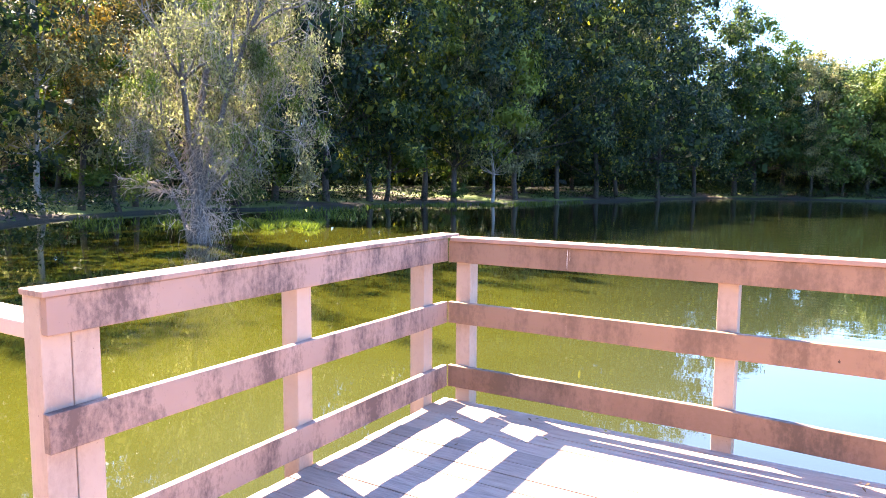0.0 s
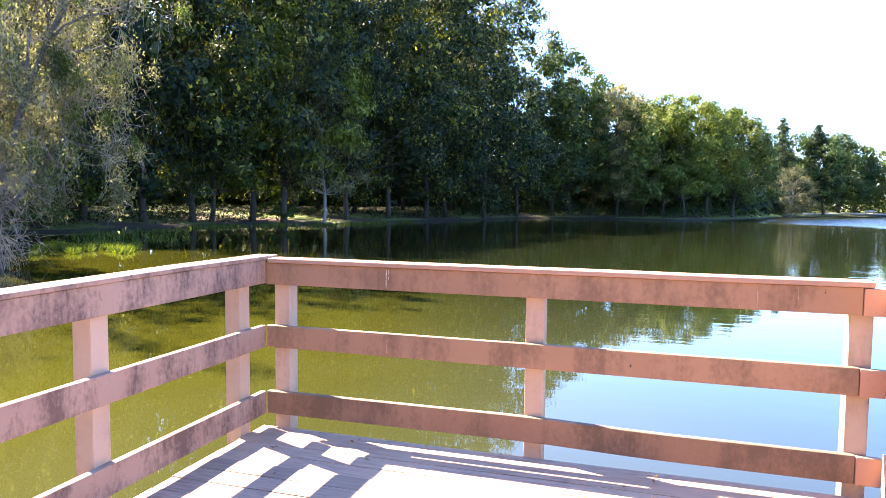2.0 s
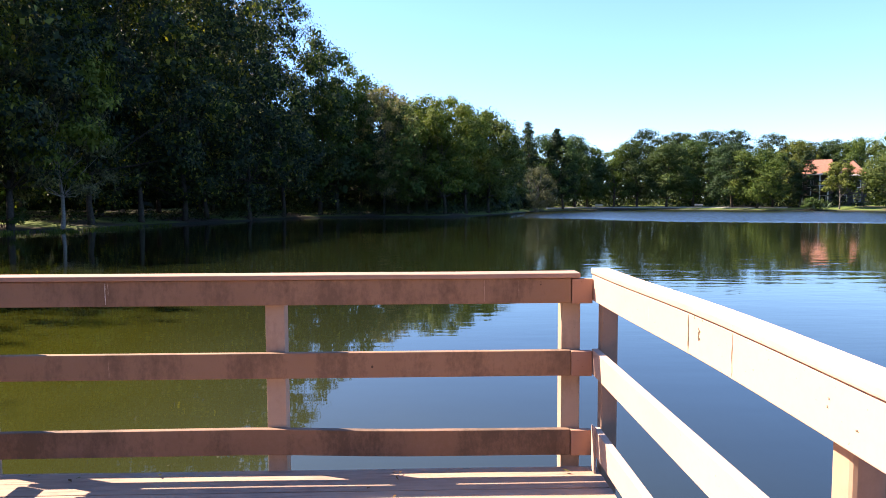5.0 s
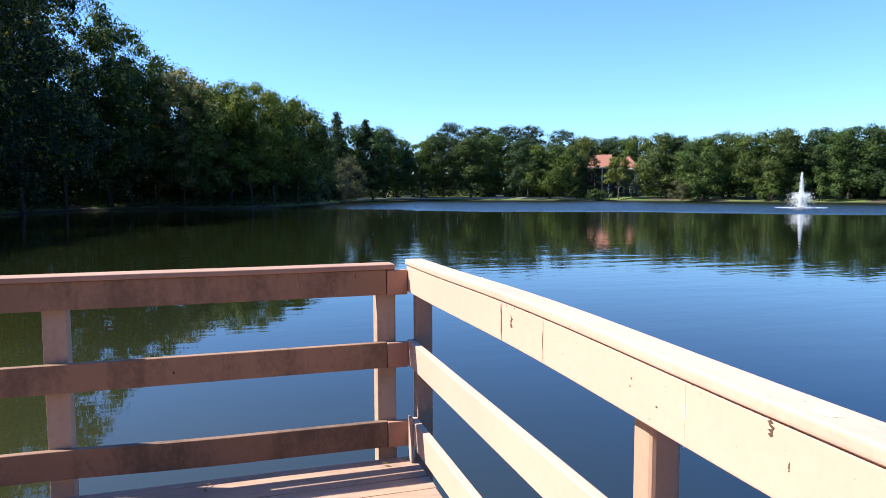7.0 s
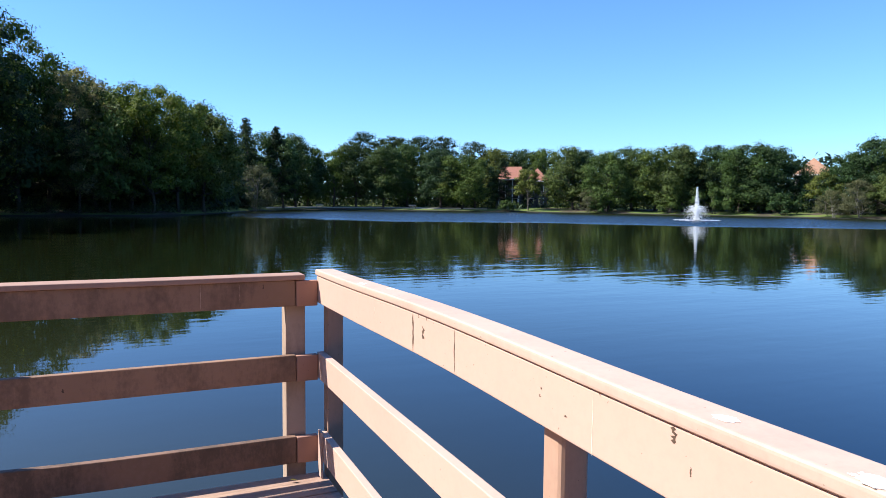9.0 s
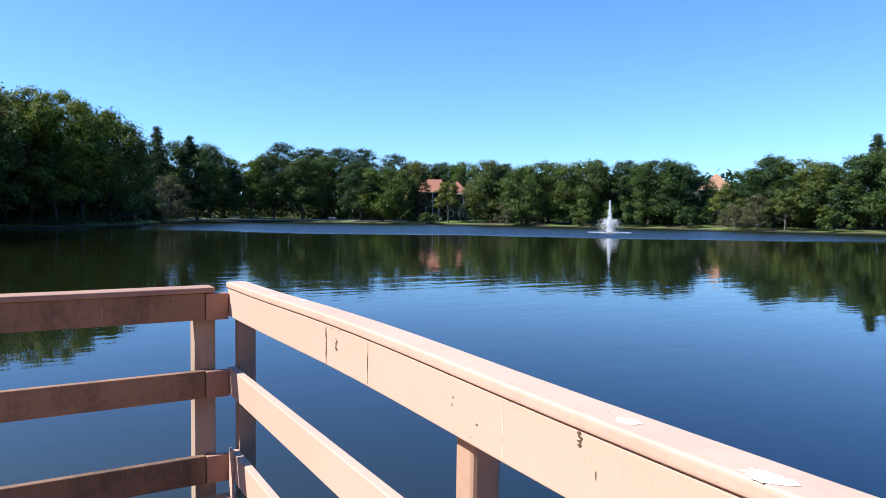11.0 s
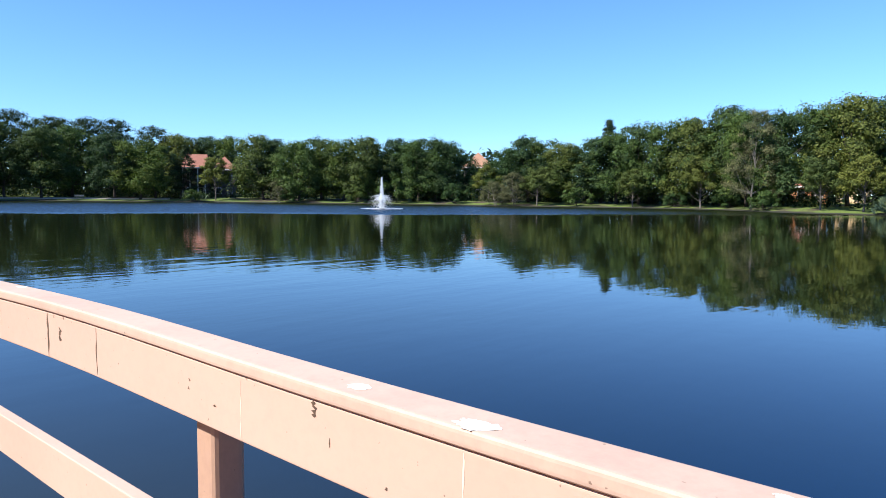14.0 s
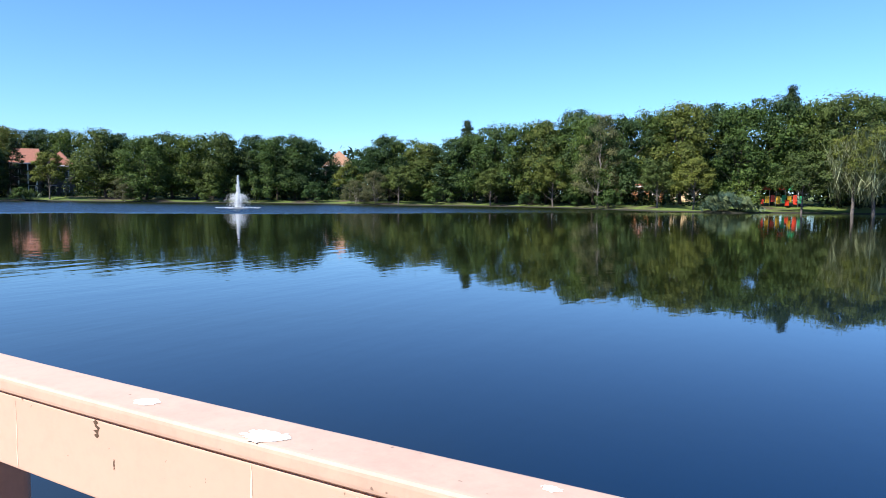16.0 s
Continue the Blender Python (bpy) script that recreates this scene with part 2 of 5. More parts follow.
def water_material():
    """Still, murky green pond water with a breeze out on the middle of the lake."""
    m, t, s = material("pond_water")
    w = world_coords(t)
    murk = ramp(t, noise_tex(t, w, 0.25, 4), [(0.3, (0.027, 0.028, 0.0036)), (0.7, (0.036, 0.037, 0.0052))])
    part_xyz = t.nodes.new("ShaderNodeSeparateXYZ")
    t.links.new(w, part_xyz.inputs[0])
    # shallow and full of algae in the cove; the blue beyond imitates reflected sky
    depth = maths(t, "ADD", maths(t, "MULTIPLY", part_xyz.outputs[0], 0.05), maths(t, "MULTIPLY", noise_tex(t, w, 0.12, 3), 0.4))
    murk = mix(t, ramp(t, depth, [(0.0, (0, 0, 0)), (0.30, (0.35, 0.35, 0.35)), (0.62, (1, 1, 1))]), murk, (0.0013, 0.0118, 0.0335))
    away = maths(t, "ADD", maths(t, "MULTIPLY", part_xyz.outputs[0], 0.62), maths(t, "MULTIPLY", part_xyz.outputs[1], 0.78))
    # olive put into the water farther out, to tint the trees' reflections
    reflection_tint = ramp(t, maths(t, "ADD", maths(t, "MULTIPLY", away, 0.01), maths(t, "MULTIPLY", noise_tex(t, w, 0.1, 3), 0.06)), [(0.055, (0, 0, 0)), (0.15, (1, 1, 1))])
    murk = mix(t, reflection_tint, murk, (0.0078, 0.0112, 0.0040))
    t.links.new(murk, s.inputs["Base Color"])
    s.inputs["IOR"].default_value = 1.40
    small = noise_tex(t, world_coords(t, (1.0, 1.0, 1.0)), 2.2, 3, 0.5)
    turned = world_coords(t, (0.5, 2.1, 1.0))
    turned.node.inputs["Rotation"].default_value = (0, 0, radians(48))
    long_waves = noise_tex(t, turned, 0.55, 3, 0.5)
    sep = t.nodes.new("ShaderNodeSeparateXYZ")
    t.links.new(w, sep.inputs[0])
    # out from the jetty, towards the open lake
    out = maths(t, "ADD", maths(t, "MULTIPLY", sep.outputs[0], 0.62), maths(t, "MULTIPLY", sep.outputs[1], 0.78))
    breeze = ramp(t, maths(t, "ADD", maths(t, "MULTIPLY", out, 0.01), maths(t, "MULTIPLY", noise_tex(t, w, 0.03, 3), 0.35)), [(0.88, (0, 0, 0)), (0.98, (1, 1, 1))])
    lee = ramp(t, maths(t, "MULTIPLY", maths(t, "SUBTRACT", sep.outputs[0], 8.0), 0.03), [(0.0, (0, 0, 0)), (0.6, (1, 1, 1))])
    chop = ramp(t, maths(t, "MULTIPLY", out, 0.01), [(0.06, (0, 0, 0)), (0.22, (1, 1, 1))])
    far = ramp(t, maths(t, "MULTIPLY", out, 0.01), [(0.15, (0, 0, 0)), (0.7, (1, 1, 1))])
    t.links.new(maths(t, "ADD", maths(t, "ADD", maths(t, "MULTIPLY", far, 0.05), 0.02), maths(t, "MULTIPLY", maths(t, "MULTIPLY", breeze, lee), 0.10)), s.inputs["Roughness"])
    rip = maths(t, "ADD", maths(t, "MULTIPLY", small, 0.25), long_waves)
    b = bump(t, s, rip, 0.05, 0.30)
    t.links.new(maths(t, "ADD", maths(t, "MULTIPLY", chop, 0.024), 0.009), b.inputs["Strength"])
    # the breeze tilts the small wave faces out on the lake
    cat = node(t, "ShaderNodeTexNoise", Scale=3.0, Detail=2.0)
    t.links.new(w, cat.inputs["Vector"])
    centred = t.nodes.new("ShaderNodeVectorMath")
    centred.operation = "SUBTRACT"
    centred.inputs[1].default_value = (0.5, 0.5, 0.5)
    t.links.new(cat.outputs["Color"], centred.inputs[0])
    tilt = t.nodes.new("ShaderNodeVectorMath")
    tilt.operation = "SCALE"
    t.links.new(centred.outputs[0], tilt.inputs[0])
    t.links.new(maths(t, "MULTIPLY", maths(t, "MULTIPLY", breeze, lee), 0.9), tilt.inputs["Scale"])
    flat = t.nodes.new("ShaderNodeVectorMath")
    flat.operation = "MULTIPLY"
    flat.inputs[1].default_value = (1, 1, 0)
    t.links.new(tilt.outputs[0], flat.inputs[0])
    total = t.nodes.new("ShaderNodeVectorMath")
    total.operation = "ADD"
    t.links.new(b.outputs[0], total.inputs[0])
    # an added lean towards the jetty makes this band mirror higher, bluer sky
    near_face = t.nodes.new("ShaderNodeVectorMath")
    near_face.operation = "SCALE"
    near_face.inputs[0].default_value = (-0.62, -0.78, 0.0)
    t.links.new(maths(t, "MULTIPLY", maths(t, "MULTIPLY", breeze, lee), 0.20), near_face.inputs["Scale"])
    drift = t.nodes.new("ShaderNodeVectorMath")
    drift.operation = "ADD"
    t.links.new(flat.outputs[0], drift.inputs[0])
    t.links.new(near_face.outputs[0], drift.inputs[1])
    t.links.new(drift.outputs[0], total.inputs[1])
    unit = t.nodes.new("ShaderNodeVectorMath")
    unit.operation = "NORMALIZE"
    t.links.new(total.outputs[0], unit.inputs[0])
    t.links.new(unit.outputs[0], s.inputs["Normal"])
    return m


GROUND = ground_material()
WATER = water_material()

# ---- mesh helpers ----


def mesh_from(name, verts, faces, mat, smooth=False):
    me = bpy.data.meshes.new(name)
    me.from_pydata([tuple(v) for v in verts], [], faces)
    me.materials.append(mat)
    if smooth:
        me.polygons.foreach_set("use_smooth", [True] * len(me.polygons))
    me.update()
    return me


def quads_mesh(name, v, mat):
    """Many loose four-cornered leaves; v has the shape (n, 4, 3)."""
    n = len(v)
    me = bpy.data.meshes.new(name)
    me.vertices.add(4 * n)
    me.vertices.foreach_set("co", np.ascontiguousarray(v, dtype=np.float32).ravel())
    me.loops.add(4 * n)
    me.loops.foreach_set("vertex_index", np.arange(4 * n, dtype=np.int32))
    me.polygons.add(n)
    me.polygons.foreach_set("loop_start", np.arange(0, 4 * n, 4, dtype=np.int32))
    me.polygons.foreach_set("loop_total", np.full(n, 4, dtype=np.int32))
    me.materials.append(mat)
    me.update(calc_edges=True)
    return me


def part(name, bm, mat, parent=None, label=""):
    """One mesh object from a bmesh or a mesh, under a thing or a part."""
    if isinstance(bm, bmesh.types.BMesh):
        me = bpy.data.meshes.new(name)
        bm.to_mesh(me)
        bm.free()
        me.materials.append(mat)
    else:
        me = bm
    ob = new(name, me)
    ob.parent = parent
    return tagged(ob, label)


def box(bm, lo, hi, bevel=0.0, segments=2):
    made = bmesh.ops.create_cube(bm, size=1.0)["verts"]
    for v in made:
        v.co = Vector([l + (c + 0.5) * (h - l) for c, l, h in zip(v.co, lo, hi)])
    if bevel:
        edges = list({e for v in made for e in v.link_edges})
        bmesh.ops.bevel(bm, geom=edges, offset=bevel, segments=segments, affect="EDGES", profile=0.6)
    return bm


def slab(lo, hi, bevel=0.0, segments=2):
    return box(bmesh.new(), lo, hi, bevel, segments)


def timber(lo, hi, axis, seed, bevel=0.006, wave=0.003, cuts=14, segments=3):
    """A sawn board along the axis, with eased edges and a slight warp."""
    bm = slab(lo, hi, bevel, segments)
    long_edges = [e for e in bm.edges if abs((e.verts[0].co - e.verts[1].co)[axis]) > 0.5 * (hi[axis] - lo[axis])]
    bmesh.ops.subdivide_edges(bm, edges=long_edges, cuts=cuts, use_grid_fill=True)
    for v in bm.verts:
        p = v.co[axis] * 1.3 + seed * 7.1
        d = Vector((noise.noise((p, 0.0, seed)), noise.noise((p, 5.0, seed)), noise.noise((p, 9.0, seed)))) * wave
        d[axis] = 0
        v.co += d
    return bm


def tube(points, radii, sides=6, cap=True):
    """Vertices and faces of a tapering limb."""
    verts, faces = [], []
    pts = [Vector(p) for p in points]
    for i, (p, r) in enumerate(zip(pts, radii)):
        d = (pts[min(i + 1, len(pts) - 1)] - pts[max(i - 1, 0)]).normalized()
        side = d.orthogonal().normalized() if abs(d.z) < 0.95 else Vector((1, 0, 0))
        side = (side - d * side.dot(d)).normalized()
        other = d.cross(side)
        for k in range(sides):
            a = 2 * math.pi * k / sides
            verts.append(p + side * (math.cos(a) * r) + other * (math.sin(a) * r))
    for i in range(len(pts) - 1):
        for k in range(sides):
            a, b = i * sides + k, i * sides + (k + 1) % sides
            faces.append((a, b, b + sides, a + sides))
    if cap:
        faces.append(tuple(range(sides))[::-1])
        faces.append(tuple(range((len(pts) - 1) * sides, len(pts) * sides)))
    return verts, faces


def join_tubes(list_of):
    verts, faces = [], []
    for v, f in list_of:
        o = len(verts)
        verts += v
        faces += [tuple(i + o for i in face) for face in f]
    return verts, faces


def empty(name, x=0.0, y=0.0, z=0.0):
    ob = new(name)
    ob.location = (x, y, z)
    ob.empty_display_size = 0.2
    return ob


# ---- plan: the lake's shore as seen from the jetty, degrees from the axis y and metres ----
STAND = (2.45, -3.65)
WATER_Z = -0.93
SHORE = [(-180, 16), (-150, 13), (-120, 14), (-95, 22), (-80, 29), (-70, 33), (-64, 38), (-60, 43), (-56, 47), (-50, 52), (-44, 52), (-39, 58), (-35, 62), (-27, 65),
         (-17, 80), (-10, 100), (-4, 101), (2, 98), (5, 106), (7, 120), (9, 142), (12.7, 162), (18, 166), (24, 160), (30, 155), (34.5, 151),
         (39, 144), (48, 138), (54, 130), (60, 127), (66, 125), (71, 121), (75, 110), (78, 105), (84, 104), (88, 112), (94, 116), (105, 112), (125, 85), (150, 45), (180, 16)]


def shore(az):
    return float(np.interp(az, [a for a, _ in SHORE], [d for _, d in SHORE]))


def place(az, d):
    return STAND[0] + d * math.sin(radians(az)), STAND[1] + d * math.cos(radians(az))


def bank_height(beyond):
    """Height of the ground by the metres beyond the water's edge."""
    return float(np.interp(beyond, [-60, -12, -3, -0.3, 0.4, 2.0, 12, 60, 300], [-3.4, -2.6, -1.5, -1.01, -0.87, -0.68, -0.08, 0.67, 1.8]))


def ground_at(az, d):
    return bank_height(d - shore(az))


def build_ground():
    azs = np.arange(-180, 180, 1.5)
    offs = [-12, -5, -2, -0.8, -0.2, 0.3, 0.8, 1.5, 3, 6, 10, 16, 25, 40, 70, 120, 250, 600, 1800, 4000]
    verts, faces = [], []
    x0, y0 = STAND
    verts.append((x0, y0, -3.2))
    for az in azs:
        s = shore(az) + 0.9 * noise.noise((az * 0.35, 2.0, 0.0)) + 0.5 * noise.noise((az * 1.4, 7.0, 0.0))
        for k in offs:
            d = max(s + k, 1.0 + 0.1 * (k + 12))
            x, y = place(az, d)
            z = bank_height(k) + (0.10 * noise.noise((x * 0.15, y * 0.15, 3.0)) if k > 0.5 else 0.0)
            verts.append((x, y, z))
    n, k = len(azs), len(offs)
    for i in range(n):
        j = (i + 1) % n
        faces.append((0, 1 + j * k, 1 + i * k))
        for q in range(k - 1):
            faces.append((1 + i * k + q, 1 + j * k + q, 1 + j * k + q + 1, 1 + i * k + q + 1))
    me = mesh_from("ground", verts, faces, GROUND, True)
    bm = bmesh.new()
    bm.from_mesh(me)
    bmesh.ops.recalc_face_normals(bm, faces=bm.faces)
    if sum(f.normal.z for f in bm.faces) < 0:
        bmesh.ops.reverse_faces(bm, faces=bm.faces)
    bm.to_mesh(me)
    bm.free()
    ob = part("ground", me, GROUND)
    tagged(ob, "grassy lake bank with bare soil and leaf litter", "ground", kind="structure")


def build_water():
    bm = bmesh.new()
    bmesh.ops.create_circle(bm, cap_ends=True, segments=64, radius=230)
    bmesh.ops.translate(bm, verts=bm.verts, vec=(40, 60, WATER_Z))
    if next(iter(bm.faces)).normal.z < 0:
        bmesh.ops.reverse_faces(bm, faces=bm.faces)
    ob = part("water", bm, WATER)
    tagged(ob, "still murky green lake water reflecting trees and sky", "water", kind="structure")


build_ground()
build_water()

# ---- the railings ----
RAIL_T = 0.038
TOP, MID, LOW = (0.895, 1.030), (0.500, 0.638), (0.078, 0.220)
POST = 0.104


def post(parent, x, y, seed, foot=-1.6, top=1.03, mat=None, size=POST, bevel=0.008):
    bm = slab((x - size / 2, y - size / 2, foot), (x + size / 2, y + size / 2, top), bevel, 2 if bevel < 0.01 else 4)
    return part("post", bm, mat or PAINT_POST, parent)


def build_left_railing():
    r = empty("deck_railing", -0.05, -1.3, 0)
    r.matrix_parent_inverse = Matrix()
    k = Matrix.Translation((0.05, 1.3, 0))
    obs = []
    for i, (name, (z0, z1), y0, y1) in enumerate((("top_rail", (0.901, 1.0425), -2.555, 0.0), ("middle_rail", MID, -2.565, 0.0), ("bottom_rail", LOW, -2.56, 0.0))):
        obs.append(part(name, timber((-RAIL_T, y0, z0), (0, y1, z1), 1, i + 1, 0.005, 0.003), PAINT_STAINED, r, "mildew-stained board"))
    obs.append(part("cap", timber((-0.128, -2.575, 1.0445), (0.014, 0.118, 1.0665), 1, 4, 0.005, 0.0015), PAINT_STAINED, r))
    # the top of this railing sags towards its free end
    for o in (obs[0], obs[-1]):
        for v in o.data.vertices:
            if v.co.z > 0.98:
                v.co.z += 0.0095 * min(v.co.y + 1.4, 0.6)
    for y in (-0.172, -1.297, -2.400, -2.506):
        obs.append(post(r, -RAIL_T - POST / 2 - 0.001, y, 1, top=1.0425 + 0.0095 * min(y + 1.4, 0.6)))
    for o in obs:
        o.matrix_basis = k
    return tagged(r, "pink-beige painted timber deck railing blotched with dark mildew", "railing", "jetty railings")


def build_middle_railing():
    r = empty("deck_railing", 1.7, 0.05, 0)
    k = Matrix.Translation((-1.7, -0.05, 0))
    obs = []
    seam = 3.272
    for i, (name, (z0, z1)) in enumerate((("top_rail", TOP), ("middle_rail", MID), ("bottom_rail", LOW))):
        obs.append(part(name, timber((0.002, 0, z0), (seam, RAIL_T, z1), 0, i + 6, 0.005, 0.0), PAINT_LOW_BROWN if i == 2 else PAINT_SHADE_SIDE, r, "shade-toned board with faded brown stains"))
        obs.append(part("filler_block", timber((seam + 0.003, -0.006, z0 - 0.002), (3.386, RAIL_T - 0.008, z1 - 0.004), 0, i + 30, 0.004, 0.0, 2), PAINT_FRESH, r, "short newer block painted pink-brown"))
    obs.append(part("cap", timber((0.018, -0.014, 1.031), (3.318, 0.122, 1.031 + 0.027), 0, 11, 0.006, 0.002), PAINT_SHADE_CAP, r))
    # the lowest board dips past the middle post
    for o in (obs[4], obs[5]):
        for v in o.data.vertices:
            v.co.z += float(np.interp(v.co.x, [0.0, 1.65, 2.3, 3.4], [0.0, 0.006, -0.013, -0.016]))
    for x in (0.090, 1.682, 3.279):
        obs.append(post(r, x, RAIL_T + POST / 2 + 0.001, 2))
    for o in obs:
        o.matrix_basis = k
    return tagged(r, "pink-brown painted timber deck railing with faded mildew patches", "railing", "jetty railings")


def crown_rise(y):
    return 0.017 * math.exp(-((y + 1.55) / 0.85) ** 2)


def build_right_railing():
    r = empty("deck_railing", 3.44, -3.0, 0)
    k = Matrix.Translation((-3.44, 3.0, 0))
    obs = []
    x = 3.390
    end = -6.3
    for i, (name, (z0, z1), y1) in enumerate((("top_rail", (0.902, 1.042), 0.028), ("middle_rail", MID, 0.026), ("bottom_rail", LOW, -0.02))):
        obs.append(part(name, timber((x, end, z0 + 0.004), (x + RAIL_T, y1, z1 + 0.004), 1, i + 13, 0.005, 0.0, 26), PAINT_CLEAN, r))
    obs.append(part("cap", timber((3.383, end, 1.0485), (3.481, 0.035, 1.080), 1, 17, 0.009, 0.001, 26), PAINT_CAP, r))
    # the top board and its cap have crowned upwards between the posts
    for o in (obs[0], obs[-1]):
        for v in o.data.vertices:
            v.co.z += crown_rise(v.co.y)
    for y in (0.0, -2.160, -4.3, -6.2):
        obs.append(post(r, x + RAIL_T + 0.044, y, 3, mat=PAINT_SHADED_POST, size=0.086, bevel=0.008 if y == 0.0 else 0.022))
    # the short upright cleat at the low corner
    obs.append(part("cleat", slab((3.3765, -0.100, 0.001), (3.3895, -0.042, 0.243), 0.003), PAINT_CLEAN, r))
    for o in obs:
        o.matrix_basis = k
    r.location.x -= 0.0117
    r.rotation_euler = (0, 0, -0.0039)
    return tagged(r, "peach painted timber deck railing in full sun", "railing", "jetty railings")


def build_walkway_railing():
    r = empty("walkway_railing", -3, -2.5, 0)
    k = Matrix.Translation((3, 2.5, 0))
    obs = [part("handrail", timber((-9, -2.545, 0.872), (-0.145, -2.40, 0.934), 0, 24, 0.010), PAINT_CAP, r)]
    for x in (-0.205, -2.4, -4.6, -6.8, -8.9):
        obs.append(post(r, x, -2.345, 4, top=0.868))
    for o in obs:
        o.matrix_basis = k
    return tagged(r, "low painted timber handrail along the boardwalk to shore", "railing", "jetty railings")


build_left_railing()
MIDDLE_RAILING = build_middle_railing()
RIGHT_RAILING = build_right_railing()
build_walkway_railing()

# ---- foliage ----


def rng_dirs(rng, n):
    d = rng.normal(size=(n, 3))
    return d / np.linalg.norm(d, axis=1, keepdims=True)


def leaf_quads(rng, pos, outward, length, width, droop=0.0):
    """Diamond leaves at pos, facing roughly outward."""
    n = len(pos)
    nor = outward * 1.6 + rng_dirs(rng, n) * 0.62 + np.array((0, 0, 0.35))
    nor /= np.linalg.norm(nor, axis=1, keepdims=True)
    along = rng_dirs(rng, n) + np.array((0, 0, -droop))
    along -= nor * np.sum(along * nor, axis=1, keepdims=True)
    along /= np.linalg.norm(along, axis=1, keepdims=True) + 1e-9
    side = np.cross(nor, along)
    l = length * rng.uniform(0.6, 1.35, (n, 1))
    w = width * rng.uniform(0.6, 1.3, (n, 1))
    v = np.empty((n, 4, 3))
    v[:, 0] = pos - along * l * 0.5
    v[:, 1] = pos + side * w * 0.5 - along * l * 0.08 + nor * w * 0.12
    v[:, 2] = pos + along * l * 0.5
    v[:, 3] = pos - side * w * 0.5 + along * l * rng.uniform(-0.15, 0.15, (n, 1)) + nor * w * 0.12
    return v


PROFILES = {
    "oak": ([0, 0.10, 0.32, 0.6, 0.82, 1.0], [0.82, 1.0, 1.04, 1.0, 0.86, 0.55]),
    "tall": ([0, 0.1, 0.35, 0.6, 0.85, 1.0], [0.75, 1.0, 1.05, 0.95, 0.75, 0.4]),
    "cone": ([0, 0.1, 0.3, 0.6, 0.85, 1.0], [0.7, 1.0, 0.95, 0.66, 0.32, 0.04]),
    "pine": ([0, 0.2, 0.5, 0.8, 1.0], [0.6, 0.95, 1.05, 0.9, 0.5]),
    "bush": ([0, 0.2, 0.5, 0.8, 1.0], [0.85, 1.0, 1.0, 0.8, 0.45]),
}


def leaf_tris(rng, pos, outward, length, width, droop=0.0):
    """Small pointed leaf sprays, three corners each."""
    n = len(pos)
    nor = outward + rng_dirs(rng, n) * 0.75 + np.array((0, 0, 0.3))
    nor /= np.linalg.norm(nor, axis=1, keepdims=True)
    along = rng_dirs(rng, n) + np.array((0, 0, -droop))
    along -= nor * np.sum(along * nor, axis=1, keepdims=True)
    along /= np.linalg.norm(along, axis=1, keepdims=True) + 1e-9
    side = np.cross(nor, along)
    l = length * rng.uniform(0.55, 1.4, (n, 1))
    w = width * rng.uniform(0.6, 1.3, (n, 1))
    slip = rng.uniform(-0.25, 0.25, (n, 1))
    return np.stack([pos - along * l * 0.4 - side * w * 0.5, pos + along * l * (0.1 + slip) + side * w * 0.6, pos + along * l * 0.6 - side * w * slip], 1)


def face_out(leaves, away):
    """Turn each leaf's front to the outside of its bough; the leaf's own normal, softened towards the bough's roundness."""
    own = np.cross(leaves[:, 1] - leaves[:, 0], leaves[:, 2] - leaves[:, 0])
    own /= np.linalg.norm(own, axis=1, keepdims=True) + 1e-9
    away = away / (np.linalg.norm(away, axis=1, keepdims=True) + 1e-9)
    turned = np.sum(own * away, axis=1) < 0
    leaves[turned] = leaves[turned][:, ::-1]
    own[turned] *= -1
    soft = own * 0.72 + away * 0.28
    soft /= np.linalg.norm(soft, axis=1, keepdims=True) + 1e-9
    return leaves, np.repeat(soft, leaves.shape[1], axis=0)


def foliage_mesh(name, tris, tri_away, mat, quads=np.zeros((0, 4, 3)), quad_away=np.zeros((0, 3))):
    """Loose leaves of three corners and inner ones of four, in one mesh."""
    n, q = len(tris), len(quads)
    tris, tri_normals = face_out(tris, tri_away)
    quads, quad_normals = face_out(quads, quad_away)
    me = bpy.data.meshes.new(name)
    co = np.concatenate([np.reshape(tris, (-1, 3)), np.reshape(quads, (-1, 3))]).astype(np.float32)
    me.vertices.add(len(co))
    me.vertices.foreach_set("co", np.ascontiguousarray(co).ravel())
    me.loops.add(len(co))
    me.loops.foreach_set("vertex_index", np.arange(len(co), dtype=np.int32))
    me.polygons.add(n + q)
    me.polygons.foreach_set("loop_start", np.concatenate([np.arange(n) * 3, 3 * n + np.arange(q) * 4]).astype(np.int32))
    me.polygons.foreach_set("loop_total", np.concatenate([np.full(n, 3), np.full(q, 4)]).astype(np.int32))
    me.polygons.foreach_set("use_smooth", np.ones(n + q, dtype=bool))
    me.materials.append(mat)
    me.update(calc_edges=True)
    lie = me.attributes.new("custom_normal", "FLOAT_VECTOR", "POINT")
    lie.data.foreach_set("vector", np.ascontiguousarray(np.concatenate([tri_normals, quad_normals]).astype(np.float32)).ravel())
    return me


